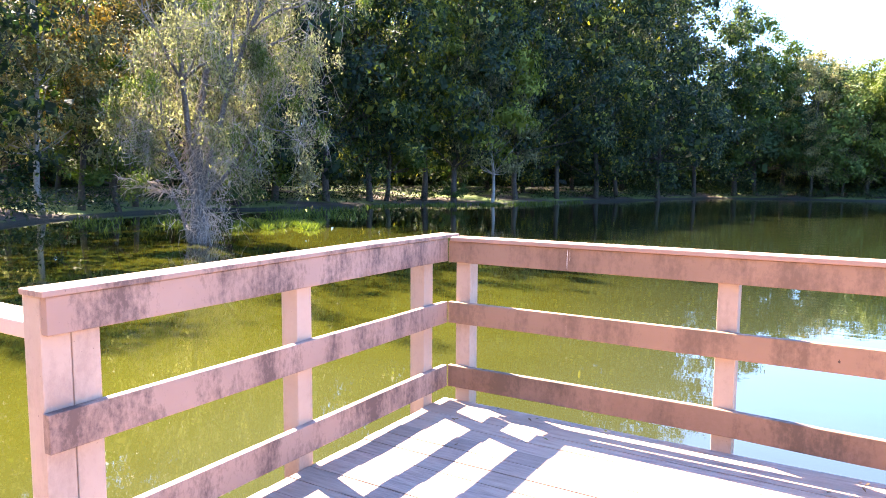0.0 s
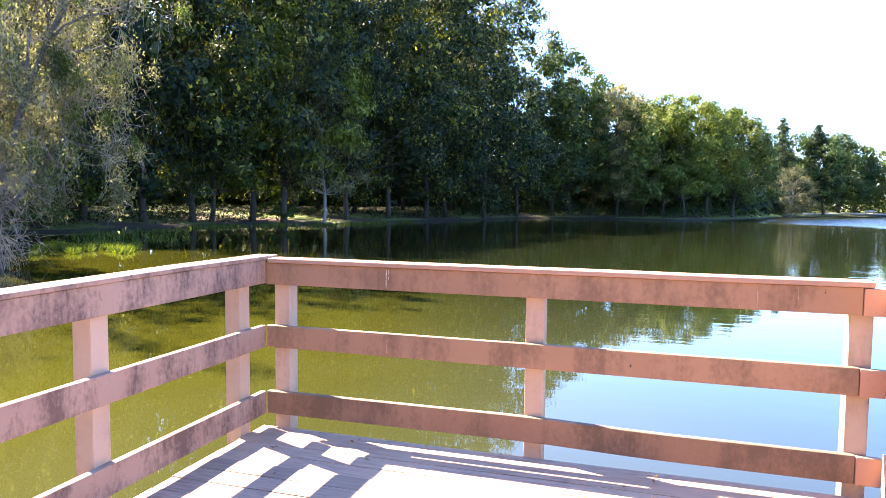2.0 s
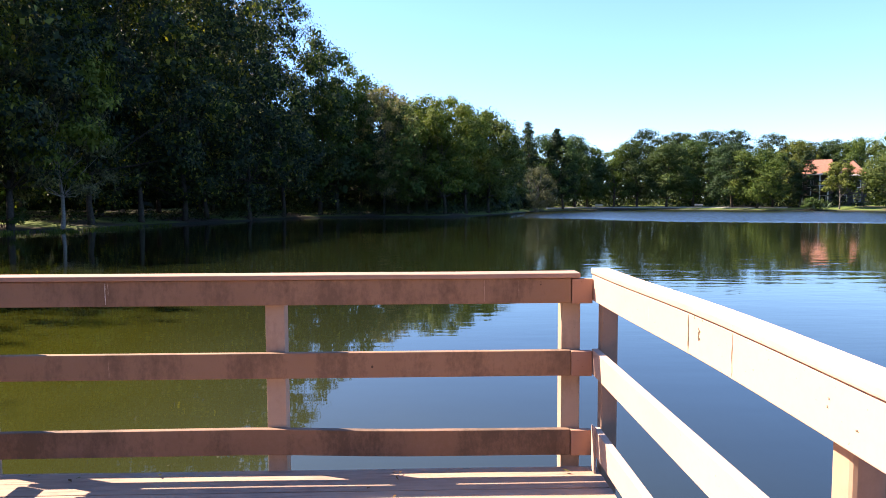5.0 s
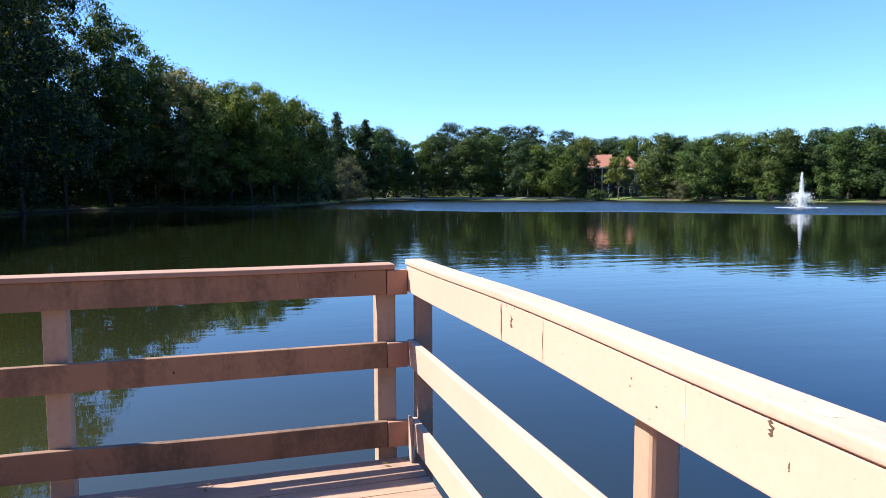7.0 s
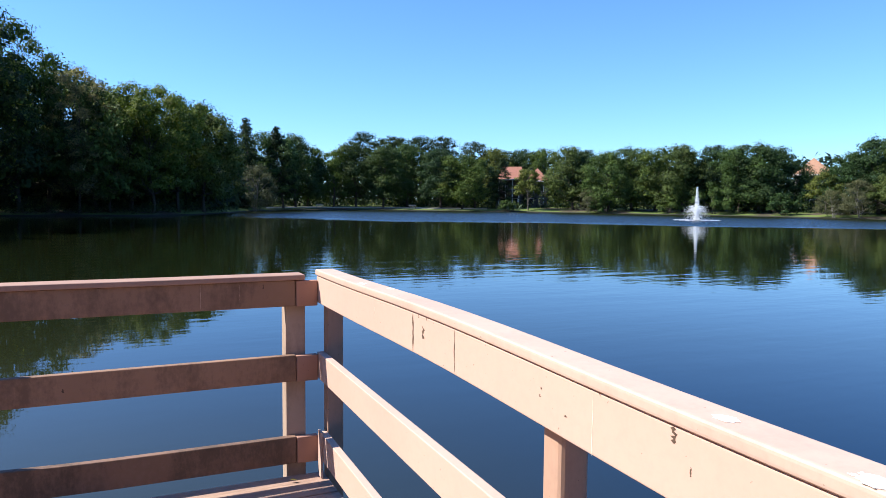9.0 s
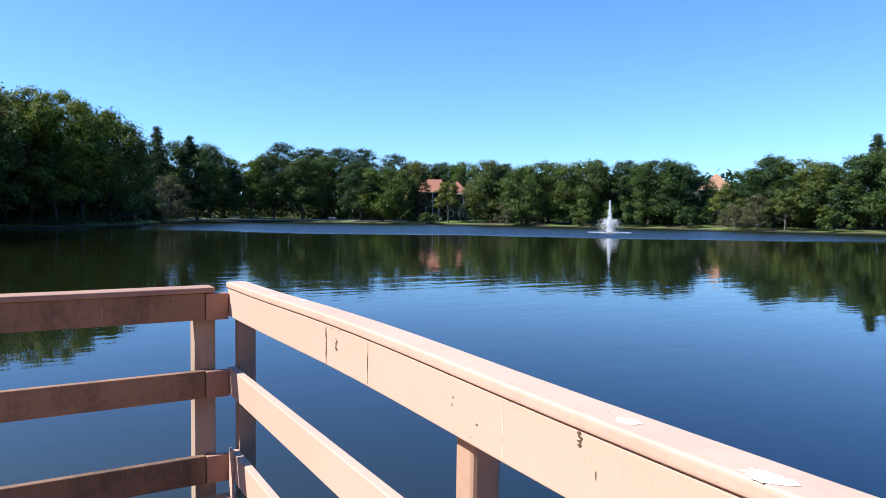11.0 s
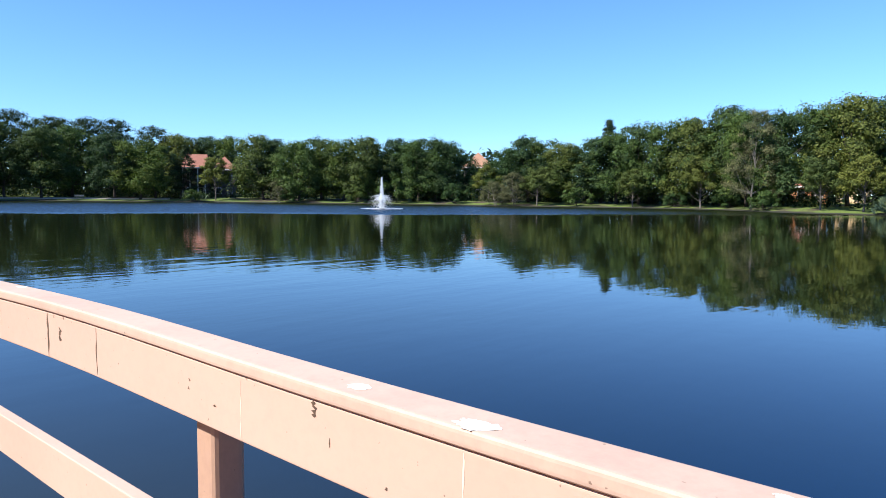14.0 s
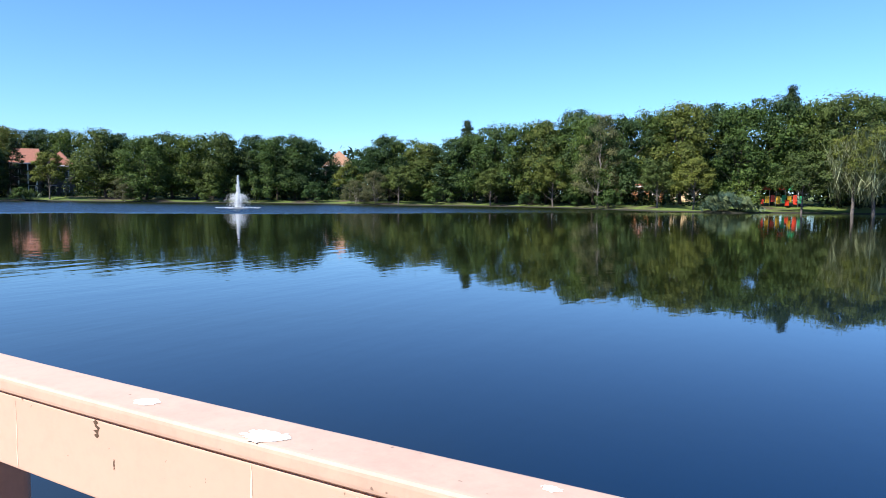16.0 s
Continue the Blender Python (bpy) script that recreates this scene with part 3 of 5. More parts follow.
def build_tree(name, seed, height, radius, base, profile, n_lobes, n_leaves, length, width, leaf_mat, bark_mat, trunk_r, label, category="tree",
               droop=0.2, lobe=0.30, flat=0.75, stems=1, moss=0, strand=(0.9, 0.05), core=44, tufts=26, inner=0.33):
    """A tree with a tapered trunk, limbs to its boughs, and boughs of many small leaf tufts round a leafy core."""
    rng = np.random.default_rng(seed)
    tree = empty(name)
    us, rs = PROFILES[profile]
    u = (np.arange(n_lobes) + rng.uniform(0.1, 0.9, n_lobes)) / n_lobes
    phi = np.arange(n_lobes) * 2.39996 + rng.normal(0, 0.35, n_lobes) + rng.uniform(0, 6)
    cr = radius * lobe * rng.uniform(0.62, 1.25, n_lobes) * (0.75 + 0.25 * np.interp(u, us, rs))
    swell = 1 + 0.16 * np.sin(2 * phi + rng.uniform(0, 6)) + rng.normal(0, 0.08, n_lobes)
    rad = np.maximum(radius * np.interp(u, us, rs) * swell - cr * 0.8, 0.05 * radius) * np.where(np.arange(n_lobes) % 4 == 3, rng.uniform(0.2, 0.6, n_lobes), 1.0)
    lean = rng.normal(0, 0.03 * height, 2)
    top_z = height * 1.04
    z = base + cr * flat * 0.6 + u * (top_z - base - 1.5 * cr * flat)
    centre = np.stack([rad * np.cos(phi) + lean[0] * u, rad * np.sin(phi) + lean[1] * u, z], 1)
    # tufts sit on the outside of each bough
    which = np.repeat(np.arange(n_lobes), tufts)
    d = rng_dirs(rng, len(which))
    d[:, 2] = np.where(d[:, 2] < -0.35, -d[:, 2], d[:, 2])
    tuft = centre[which] + d * (cr[which] * rng.uniform(0.62, 1.06, len(which)))[:, None] * np.array((1, 1, flat))
    tr = cr[which] * rng.uniform(0.13, 0.27, len(which))
    tuft[:, 2] -= droop * cr[which] * rng.uniform(0, 1, len(which)) ** 2
    share = tr ** 1.6
    pick = rng.choice(len(which), n_leaves, p=share / share.sum())
    spread = rng.normal(0, 1, (n_leaves, 3))
    pos = tuft[pick] + spread * tr[pick][:, None] * np.array((1, 1, 0.6))
    pos[:, 2] = np.maximum(pos[:, 2], 0.15)
    tris = leaf_tris(rng, pos, d[pick] * 0.8 + spread * 0.25, length, width, droop)
    # older leaves deep inside the boughs
    deep = np.repeat(np.arange(n_lobes), core)
    e = rng_dirs(rng, len(deep))
    at = centre[deep] + e * (cr[deep] * 0.66 * rng.uniform(0, 1, len(deep)) ** 0.5)[:, None] * np.array((1, 1, flat))
    quads = leaf_quads(rng, at, rng_dirs(rng, len(deep)), 1.0, 0.8)
    quads = at[:, None, :] + (quads - at[:, None, :]) * (cr[deep] * inner)[:, None, None]
    part("crown", foliage_mesh("crown", tris, d[pick] + spread * 0.35 + np.array((0, 0, 0.15)), leaf_mat, quads, e + np.array((0, 0, 0.15))), leaf_mat, tree)
    # trunk and limbs
    tubes = []
    for s in range(stems):
        off = np.array((0, 0)) if stems == 1 else rng.normal(0, trunk_r * 1.6, 2)
        top = base + (height - base) * rng.uniform(0.6, 0.8)
        k = 8
        way = [(off[0] * (1 + 2.5 * i / k * (stems > 1)) + lean[0] * (i / k) + rng.normal(0, 0.02 * radius), off[1] * (1 + 2.5 * i / k * (stems > 1)) + lean[1] * (i / k) + rng.normal(0, 0.02 * radius), -0.5 + (top + 0.5) * i / k) for i in range(k + 1)]
        girth = trunk_r / (stems ** 0.5)
        radii = [girth * (1.3 if i == 0 else 1.0) * (1 - 0.8 * i / k) for i in range(k + 1)]
        tubes.append(tube(way, radii, 8))
        for c in rng.choice(n_lobes, min(n_lobes, 26 // stems), replace=False):
            tip = centre[c] + np.array((rad[c] * 0.1 * math.cos(phi[c]), rad[c] * 0.1 * math.sin(phi[c]), 0))
            i = int(np.clip(k * (tip[2] * 0.62) / max(top, 0.1), 2, k - 1))
            a = Vector(way[i])
            b = Vector(tip)
            m1 = a.lerp(b, 0.5) + Vector((0, 0, -0.06 * (b - a).length)) + Vector(rng.normal(0, 0.05 * radius, 3))
            r0 = max(0.35 * radii[i], 0.035)
            tubes.append(tube([a, m1, b], [r0, r0 * 0.6, r0 * 0.2], 5, False))
    vv, ff = join_tubes(tubes)
    part("trunk", mesh_from("trunk", vv, ff, bark_mat, True), bark_mat, tree)
    if moss:
        c = rng.integers(0, len(which), moss)
        p = tuft[c] - np.array((0, 0, 0.4)) * strand[0]
        v = leaf_quads(rng, p, rng_dirs(rng, moss), strand[0], strand[1], 3.0)
        tagged(part("hanging_moss", quads_mesh("hanging_moss", v, MOSS), MOSS, tree, "grey hanging moss"), kind="stuff")
    return tagged(tree, label, category)


def scaled(az, d, height_scale, width_scale, turn, sink=0.0):
    x, y = place(az, d)
    return Matrix.Translation((x, y, ground_at(az, d) - sink)) @ Matrix.Rotation(radians(turn), 4, "Z") @ Matrix.Diagonal((width_scale, width_scale, height_scale, 1))


def plant(protos, rows, own, group=""):
    """Stand trees of one kind at (degrees, metres, height); the first use of a prototype takes the prototype itself."""
    for i, (az, d, h) in enumerate(rows):
        kind = i % len(protos)
        ob, tall = protos[kind]
        s = h / tall
        m = scaled(az, d, s, 0.55 * s + 0.45, (i * 77 + 13) % 360)
        if ob not in own:
            own.add(ob)
            ob.matrix_basis = m
            if group:
                tagged(ob, group=group)
        else:
            copy_thing_scaled(ob, m)


def copy_thing_scaled(ob, m):
    made = copy_thing(ob, m)
    made.matrix_basis = m
    return made


USED = set()
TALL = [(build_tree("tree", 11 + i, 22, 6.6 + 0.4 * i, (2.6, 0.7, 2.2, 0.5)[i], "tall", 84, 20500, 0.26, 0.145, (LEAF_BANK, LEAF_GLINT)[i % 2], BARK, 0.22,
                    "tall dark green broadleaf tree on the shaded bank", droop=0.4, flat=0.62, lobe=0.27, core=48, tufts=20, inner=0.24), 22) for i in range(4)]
OAK = [(build_tree("tree", 31 + i, 14, (6.3, 5.6, 6.8, 6.0, 5.2)[i], (0.9, 1.4, 0.7, 1.1, 1.5)[i], "oak", 44, 13800, 0.345, 0.22, (LEAF_OAK, LEAF_DEEP, LEAF_OAK, LEAF_MOSSY, LEAF_DEEP)[i], BARK, 0.30,
                   ("round-crowned green oak on the far shore", "dark blue-green oak on the far shore", "broad green oak on the far shore", "olive green oak on the far shore", "dark dense oak on the far shore")[i],
                   droop=0.1, flat=0.8, lobe=0.33, core=34), 14) for i in range(5)]
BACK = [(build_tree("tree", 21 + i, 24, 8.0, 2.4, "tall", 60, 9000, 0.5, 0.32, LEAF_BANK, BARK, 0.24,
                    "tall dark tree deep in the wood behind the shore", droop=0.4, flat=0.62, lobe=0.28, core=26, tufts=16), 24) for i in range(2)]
GREY = [(build_tree("tree", 51, 15, 4.2, 1.8, "tall", 36, 14000, 0.20, 0.10, LEAF_GREY, BARK_PALE, 0.16,
                    "thin grey-green tree hung with moss at the bank", droop=0.5, lobe=0.30, moss=500, core=22), 15)]
DULL = [(build_tree("tree", 52, 15, 4.2, 1.8, "tall", 36, 14000, 0.20, 0.10, LEAF_GREY, BARK, 0.16,
                    "thin grey-green tree with a dark trunk at the bank", droop=0.5, lobe=0.30, moss=400, core=22), 15)]
AUTUMN = [(build_tree("tree", 53, 18, 4.6, 3.0, "tall", 34, 15000, 0.19, 0.11, LEAF_TURNING, BARK, 0.18,
                      "sunlit tree with thinning yellow-brown leaves", droop=0.3, lobe=0.30, core=16), 18)]
LIME = [(build_tree("tree", 55 + i, 12, 4.4, 1.6, "oak", 30, 13000, 0.24, 0.14, LEAF_LIME, BARK, 0.2,
                    "yellow-green leafy tree near the water's edge"), 12) for i in range(2)]
CONE = [(build_tree("tree", 61, 17, 4.6, 1.5, "cone", 46, 12000, 0.32, 0.16, LEAF_DARK, BARK, 0.26,
                    "dark cone-shaped cypress tree behind the shore", droop=0.1, lobe=0.25, flat=0.8), 17)]
PINE = [(build_tree("tree", 65, 20, 5.4, 7, "pine", 48, 12000, 0.34, 0.17, LEAF_DARK, BARK, 0.25,
                    "tall dark pine tree standing behind the oaks", droop=0.0, lobe=0.34, flat=0.7, core=30), 20)]
BUSH = [(build_tree("bush", 71, 5.2, 3.0, 0.3, "bush", 26, 11000, 0.16, 0.08, LEAF_OLIVE, BARK_PALE, 0.10,
                    "round olive-brown bush at the water's edge", "bush", stems=4, core=8), 5.2)]
SHRUB = [(build_tree("shrub", 75 + i, 2.4, 2.0, 0.1, "bush", 14, 3600, 0.22, 0.13, LEAF_OAK, BARK, 0.06,
                     "low green shrub on the bank", "shrub", stems=3, core=14), 2.4) for i in range(2)]

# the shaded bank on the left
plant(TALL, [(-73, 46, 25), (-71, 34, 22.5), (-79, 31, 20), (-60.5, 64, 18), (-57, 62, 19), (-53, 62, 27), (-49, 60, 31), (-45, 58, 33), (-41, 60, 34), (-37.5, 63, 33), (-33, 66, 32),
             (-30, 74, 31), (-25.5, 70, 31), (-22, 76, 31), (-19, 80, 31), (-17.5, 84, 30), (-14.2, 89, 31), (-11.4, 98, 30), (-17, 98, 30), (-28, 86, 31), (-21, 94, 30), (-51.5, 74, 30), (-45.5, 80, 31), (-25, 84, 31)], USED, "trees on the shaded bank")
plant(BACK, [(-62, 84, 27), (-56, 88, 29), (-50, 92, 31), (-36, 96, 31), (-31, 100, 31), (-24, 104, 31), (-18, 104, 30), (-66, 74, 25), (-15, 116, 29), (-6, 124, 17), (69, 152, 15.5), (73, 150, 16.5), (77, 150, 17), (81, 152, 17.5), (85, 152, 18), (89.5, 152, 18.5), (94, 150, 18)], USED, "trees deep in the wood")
plant(GREY, [(-61.9, 45, 20), (-65.4, 44, 20), (-27.4, 66, 17), (73.6, 116, 15)], USED)
plant(DULL, [(-3.4, 103.5, 18.6), (-1.4, 104, 13)], USED)
plant(AUTUMN, [(-59.2, 47.5, 21), (-64.0, 47, 19), (-55.6, 51, 21)], USED)
plant(LIME, [(-56.8, 48, 10), (-30.6, 65.5, 23), (-36.2, 64, 15), (-48.5, 55, 17), (-7.1, 105, 25.2), (-46.5, 57, 9), (15.3, 169, 14.2), (1.6, 103, 17.2), (3.4, 106, 17.2)], USED)
plant(OAK, [(-5.2, 112, 20), (-2.4, 109, 17), (0.2, 106, 16.6), (5.3, 113, 15.6), (-8.6, 104, 19), (4.2, 120, 16.8), (-0.9, 114, 17)], USED)
# far shore, from the bush to the house
plant(BUSH, [(9.1, 139.5, 9.4), (36.2, 148, 5.0), (53.9, 131, 4.5), (55.5, 131, 6.0)], USED)
plant(CONE, [(8.7, 152, 18.0), (11.35, 157, 17.4), (62.45, 136, 15.2), (28.75, 164, 11.5), (88.0, 132, 19.6)], USED)
plant(OAK, [(10.1, 158, 16.2), (12.3, 166, 16.6), (13.3, 172, 14.6), (17.2, 172, 15.5), (19.4, 170, 15), (21.4, 174, 15.5), (24.2, 166, 14), (26.0, 163, 12.5), (35.0, 158, 13.8),
            (35.6, 160, 13), (37.8, 150, 12.5), (39.6, 152, 13), (41.4, 150, 12.8), (43.4, 148, 13.2), (45.4, 150, 13), (47.5, 146, 12.6), (48.9, 146, 12.8), (49.7, 147, 12), (28.6, 184, 14.8), (30.6, 190, 15), (32.6, 188, 15), (27.0, 165, 11.6)], USED, "oaks along the far shore")
plant(PINE, [(17.8, 185, 18.8), (19.8, 188, 18), (22.4, 188, 18.2), (24.3, 186, 18), (27.0, 186, 16.6), (20.8, 190, 17.8), (29.2, 190, 14.5)], USED)
# right-hand shore
plant(OAK, [(55.2, 138, 10.6), (56.6, 138, 12.6), (58.2, 139, 11.8), (59.9, 136, 11.2), (61.6, 134, 12.2), (63.6, 134, 13), (65.4, 133, 14.2), (67.4, 131, 14.6), (69.4, 130, 14.8), (71.4, 127, 16.6),
            (73.2, 122, 15), (75.4, 118, 14.2), (77.6, 122, 15.2), (79.8, 120, 16), (81.9, 124, 16.4), (84.2, 122, 15.8), (86.4, 126, 17), (88.2, 128, 16.5), (90.6, 124, 17.2), (92.8, 126, 16.8), (95.6, 126, 17)], USED, "oaks along the right-hand shore")
plant(SHRUB, [(-48, 53.5, 2.2), (-31, 66.5, 2.0), (29.6, 156, 2.6), (37.2, 147, 3), (42.5, 144, 4), (45.8, 142, 5), (50.5, 138, 4), (60.4, 129, 3.4), (74.5, 113, 3), (84.3, 107.5, 4.2), (72.0, 122, 3.2), (68, 126, 2.6)], USED)


# ---- the jetty's deck ----


def build_deck():
    deck = empty("deck")
    rng = random.Random(4)
    width, gap = 0.140, 0.0035
    meshes = []
    for k in range(4):
        bm = timber((0, 0, -0.036), (3.44, width, 0), 0, 40 + k, 0.0025, 0.0028, 18)
        me = bpy.data.meshes.new("plank")
        bm.to_mesh(me)
        bm.free()
        me.materials.append(PLANK)
        meshes.append(me)
    y, i = 0.004, 0
    while y > -6.3:
        ob = new("plank", meshes[i % 4])
        ob.parent = deck
        ob.matrix_basis = pose(-0.022 + rng.uniform(-0.004, 0.004), y - width, rng.uniform(-0.003, 0.002), rng.uniform(-0.7, 0.7))
        y -= width + gap + rng.uniform(0, 0.003)
        i += 1
    for x in (0.01, 0.85, 1.70, 2.55, 3.37):
        part("joist", slab((x - 0.019, -6.3, -0.23), (x + 0.019, -0.06, -0.039), 0.003), PLANK, deck)
    part("rim_joist", slab((-0.02, -0.055, -0.24), (3.41, -0.016, -0.039), 0.003), PLANK, deck)
    for x in (0.2, 3.15):
        for y in (-0.4, -3.2, -6.0):
            v, f = tube([(x, y, -3.2), (x, y, -0.235)], [0.12, 0.115], 12)
            part("pile", mesh_from("pile", v, f, BARK, True), BARK, deck)
    return tagged(deck, "weathered sun-bleached timber plank deck over the water", "deck")


def build_boardwalk():
    walkway = empty("boardwalk")
    bm = slab((0, 0, -0.036), (0.138, 1.62, 0), 0.004)
    me = bpy.data.meshes.new("plank")
    bm.to_mesh(me)
    bm.free()
    me.materials.append(PLANK)
    rng = random.Random(6)
    for i in range(62):
        ob = new("plank", me)
        ob.parent = walkway
        ob.matrix_basis = pose(-0.17 - i * 0.144, -4.23 + rng.uniform(-0.01, 0.01), rng.uniform(-0.003, 0.002))
    for y in (-2.75, -4.1):
        part("joist", slab((-9.0, y - 0.019, -0.23), (-0.03, y + 0.019, -0.039), 0.003), PLANK, walkway)
    for x in (-3.0, -6.0, -8.8):
        v, f = tube([(x, -3.4, -3.2), (x, -3.4, -0.05)], [0.12, 0.115], 12)
        part("pile", mesh_from("pile", v, f, BARK, True), BARK, walkway)
    return tagged(walkway, "weathered plank boardwalk leading to the shore", "boardwalk")


build_deck()
build_boardwalk()

# ---- the grey tree standing in the shallows ----


def build_wading_tree(x, y):
    rng = np.random.default_rng(91)
    tree = empty("tree", x, y, -1.33)
    limbs, twigs, tips = [], [], []

    def grow(a, d, length, r, level):
        """A crooked limb that forks until it ends in twigs."""
        pts, rad, p = [a], [r], a
        k = 4
        for i in range(k):
            lift = 0.10 if level < 2 else -0.02
            d = (d + Vector(rng.normal(0, 0.17 + 0.05 * level, 3)) + Vector((0, 0, lift))).normalized()
            p = p + d * (length / k)
            pts.append(p)
            rad.append(r * (1 - 0.62 * (i + 1) / k))
            if level >= 1 and i >= 1:
                for _ in range(3 if level == 1 else 2):
                    tips.append((p, level))
        (limbs if level < 2 else twigs).append(tube(pts, rad, 7 if level < 2 else 4, False))
        if level < 3:
            for i in range(2, k + 1):
                for _ in range(3 if level == 0 else 2):
                    out = Vector(rng.normal(0, 1, 3))
                    out = (out - d * out.dot(d)).normalized()
                    nd = (d * 0.5 + out * 0.9 + Vector((0, 0, 0.12))).normalized()
                    grow(pts[i], nd, length * rng.uniform(0.42, 0.62), max(rad[i] * 0.55, 0.008), level + 1)

    # the swollen, ribbed foot of the trunk
    for ang in range(0, 360, 40):
        a = radians(ang + rng.uniform(-12, 12))
        c, s = math.cos(a), math.sin(a)
        limbs.append(tube([(c * 0.66, s * 0.66, -0.4), (c * 0.42, s * 0.42, 0.6), (c * 0.30, s * 0.30, 1.7), (c * 0.20, s * 0.20, 3.0)], [0.15, 0.13, 0.11, 0.08], 7, False))
    grow(Vector((0, 0, 2.0)), Vector((0.02, 0.0, 1)), 9.6, 0.27, 0)
    grow(Vector((0.10, 0.05, 2.2)), Vector((0.40, 0.3, 1)), 8.2, 0.20, 0)
    grow(Vector((-0.10, 0.0, 2.2)), Vector((-0.36, -0.25, 1)), 8.4, 0.19, 0)
    grow(Vector((0.05, -0.1, 1.8)), Vector((0.62, 0.52, 0.55)), 4.6, 0.13, 0)
    grow(Vector((-0.05, 0.1, 1.9)), Vector((-0.7, 0.35, 0.6)), 4.4, 0.12, 0)
    grow(Vector((0.0, -0.1, 1.9)), Vector((0.15, -0.75, 0.65)), 4.2, 0.12, 0)
    # the low bare limb that leans out over the water
    low = Vector((-0.80, -0.55, 0.0))
    limbs.append(tube([(-0.35, -0.2, 0.1), (-0.75, -0.45, 1.3), (-1.15, -0.75, 2.15), (-1.9, -1.35, 2.55), (-2.7, -2.0, 2.45)], [0.12, 0.10, 0.085, 0.06, 0.03], 7, False))
    for i in range(5):
        a = Vector((-1.15, -0.75, 2.15)).lerp(Vector((-2.4, -1.75, 2.5)), i / 4)
        b = a + Vector((-0.7, -0.75, rng.uniform(-0.25, 0.55))) * rng.uniform(0.9, 1.5)
        twigs.append(tube([a, a.lerp(b, 0.5) + Vector(rng.normal(0, 0.12, 3)), b], [0.035, 0.022, 0.008], 5, False))
        for k in range(12):
            c = a.lerp(b, rng.uniform(0.3, 1))
            e = c + Vector((-0.3, -0.3, 0.05)) * rng.uniform(0.3, 1.2) + Vector(rng.normal(0, 0.22, 3))
            twigs.append(tube([c, c.lerp(e, 0.5) + Vector((0, 0, 0.05)), e], [0.014, 0.009, 0.004], 4, False))
    for i in range(50):
        t = rng.uniform(0, 1)
        a = Vector((-1.15, -0.75, 2.15)).lerp(Vector((-2.7, -2.0, 2.5)), t)
        b = a + low.normalized() * rng.uniform(0.3, 0.9) + Vector(rng.normal(0, 0.28, 3))
        twigs.append(tube([a, a.lerp(b, 0.5) + Vector((0, 0, 0.06)), b], [0.018, 0.011, 0.004], 4, False))
    # drooping skirts of dead twigs round the foot
    for i in range(900):
        a = rng.uniform(0, 2 * np.pi)
        r0 = (2.6 if i % 5 < 3 else 1.1) * np.sqrt(rng.uniform(0.02, 1))
        top = Vector((r0 * math.cos(a) * 0.8 + 0.3, r0 * math.sin(a) * 0.8, rng.uniform(1.0, 4.4)))
        if top.z < 2.2 and rng.uniform() < 0.5:
            top = Vector((top.x * 0.5 + 0.5, top.y * 0.5, top.z * 0.7))
        p = top
        way = [p]
        d = Vector((math.cos(a) * 0.5, math.sin(a) * 0.5, -0.3)) + Vector(rng.normal(0, 0.5, 3))
        for k in range(3):
            d = (d + Vector(rng.normal(0, 0.35, 3)) + Vector((0, 0, -0.12))).normalized()
            p = p + d * rng.uniform(0.2, 0.45)
            way.append(p)
        twigs.append(tube(way, [0.011, 0.009, 0.006, 0.003], 3, False))
    v, f = join_tubes(limbs)
    part("trunk", mesh_from("trunk", v, f, BARK_GREY, True), BARK_GREY, tree, "gnarled grey trunk with a swollen foot")
    at = np.array([tuple(p) for p, _ in tips])
    ends = at[rng.integers(0, len(at), 4600)]
    for p in ends:
        a = Vector(p)
        d = Vector(rng.normal(0, 1, 3)).normalized() + Vector((0, 0, -0.35))
        b = a + d * rng.uniform(0.4, 1.1)
        twigs.append(tube([a, a.lerp(b, 0.5) + Vector(rng.normal(0, 0.06, 3)), b], [0.009, 0.007, 0.003], 3, False))
    v, f = join_tubes(twigs)
    part("twig_tangle", mesh_from("twig_tangle", v, f, TWIG), TWIG, tree, "bare grey twigs")
    n = 48000
    tuft = at[rng.integers(0, len(at), 330)]
    size = rng.uniform(0.14, 0.36, 330)
    pick = rng.choice(330, n, p=size ** 2 / np.sum(size ** 2))
    pos = tuft[pick] + rng.normal(0, 1, (n, 3)) * size[pick][:, None] * np.array((1, 1, 1.15))
    part("crown", foliage_mesh("crown", leaf_tris(rng, pos, rng_dirs(rng, n) + np.array((0, 0, 0.4)), 0.19, 0.08, 0.6), (pos - tuft[pick]) + pos * np.array((0.12, 0.12, 0)) + rng.normal(0, 0.25, (n, 3)), LEAF_GREY), LEAF_GREY, tree, "fine grey-green leaves")
    # fresh growth on the side of the open water and high up
    side = at[(at[:, 0] < -0.9) | ((at[:, 0] > 1.8) & (at[:, 2] > 4.0))]
    bunch = np.vstack([side[rng.integers(0, len(side), 84)], [(-2.6, -1.9, 2.5), (-2.3, -1.8, 2.55), (-2.9, -2.2, 2.4)]])
    n = 26000
    pos = bunch[rng.integers(0, len(bunch), n)] + rng.normal(0, 0.21, (n, 3))
    part("young_leaves", foliage_mesh("young_leaves", leaf_tris(rng, pos, rng_dirs(rng, n), 0.12, 0.06, 0.2), rng_dirs(rng, n) + np.array((0, 0, 0.4)), LEAF_LIME), LEAF_LIME, tree, "bright yellow-green young leaves")
    tree.scale = (0.66, 0.66, 1.0)
    tree["label"] = "gnarled grey tree with sparse leaves standing in shallow water"
    return tagged(tree, category="tree")


build_wading_tree(*place(-51.3, 26.6))

# ---- woods behind the shore ----


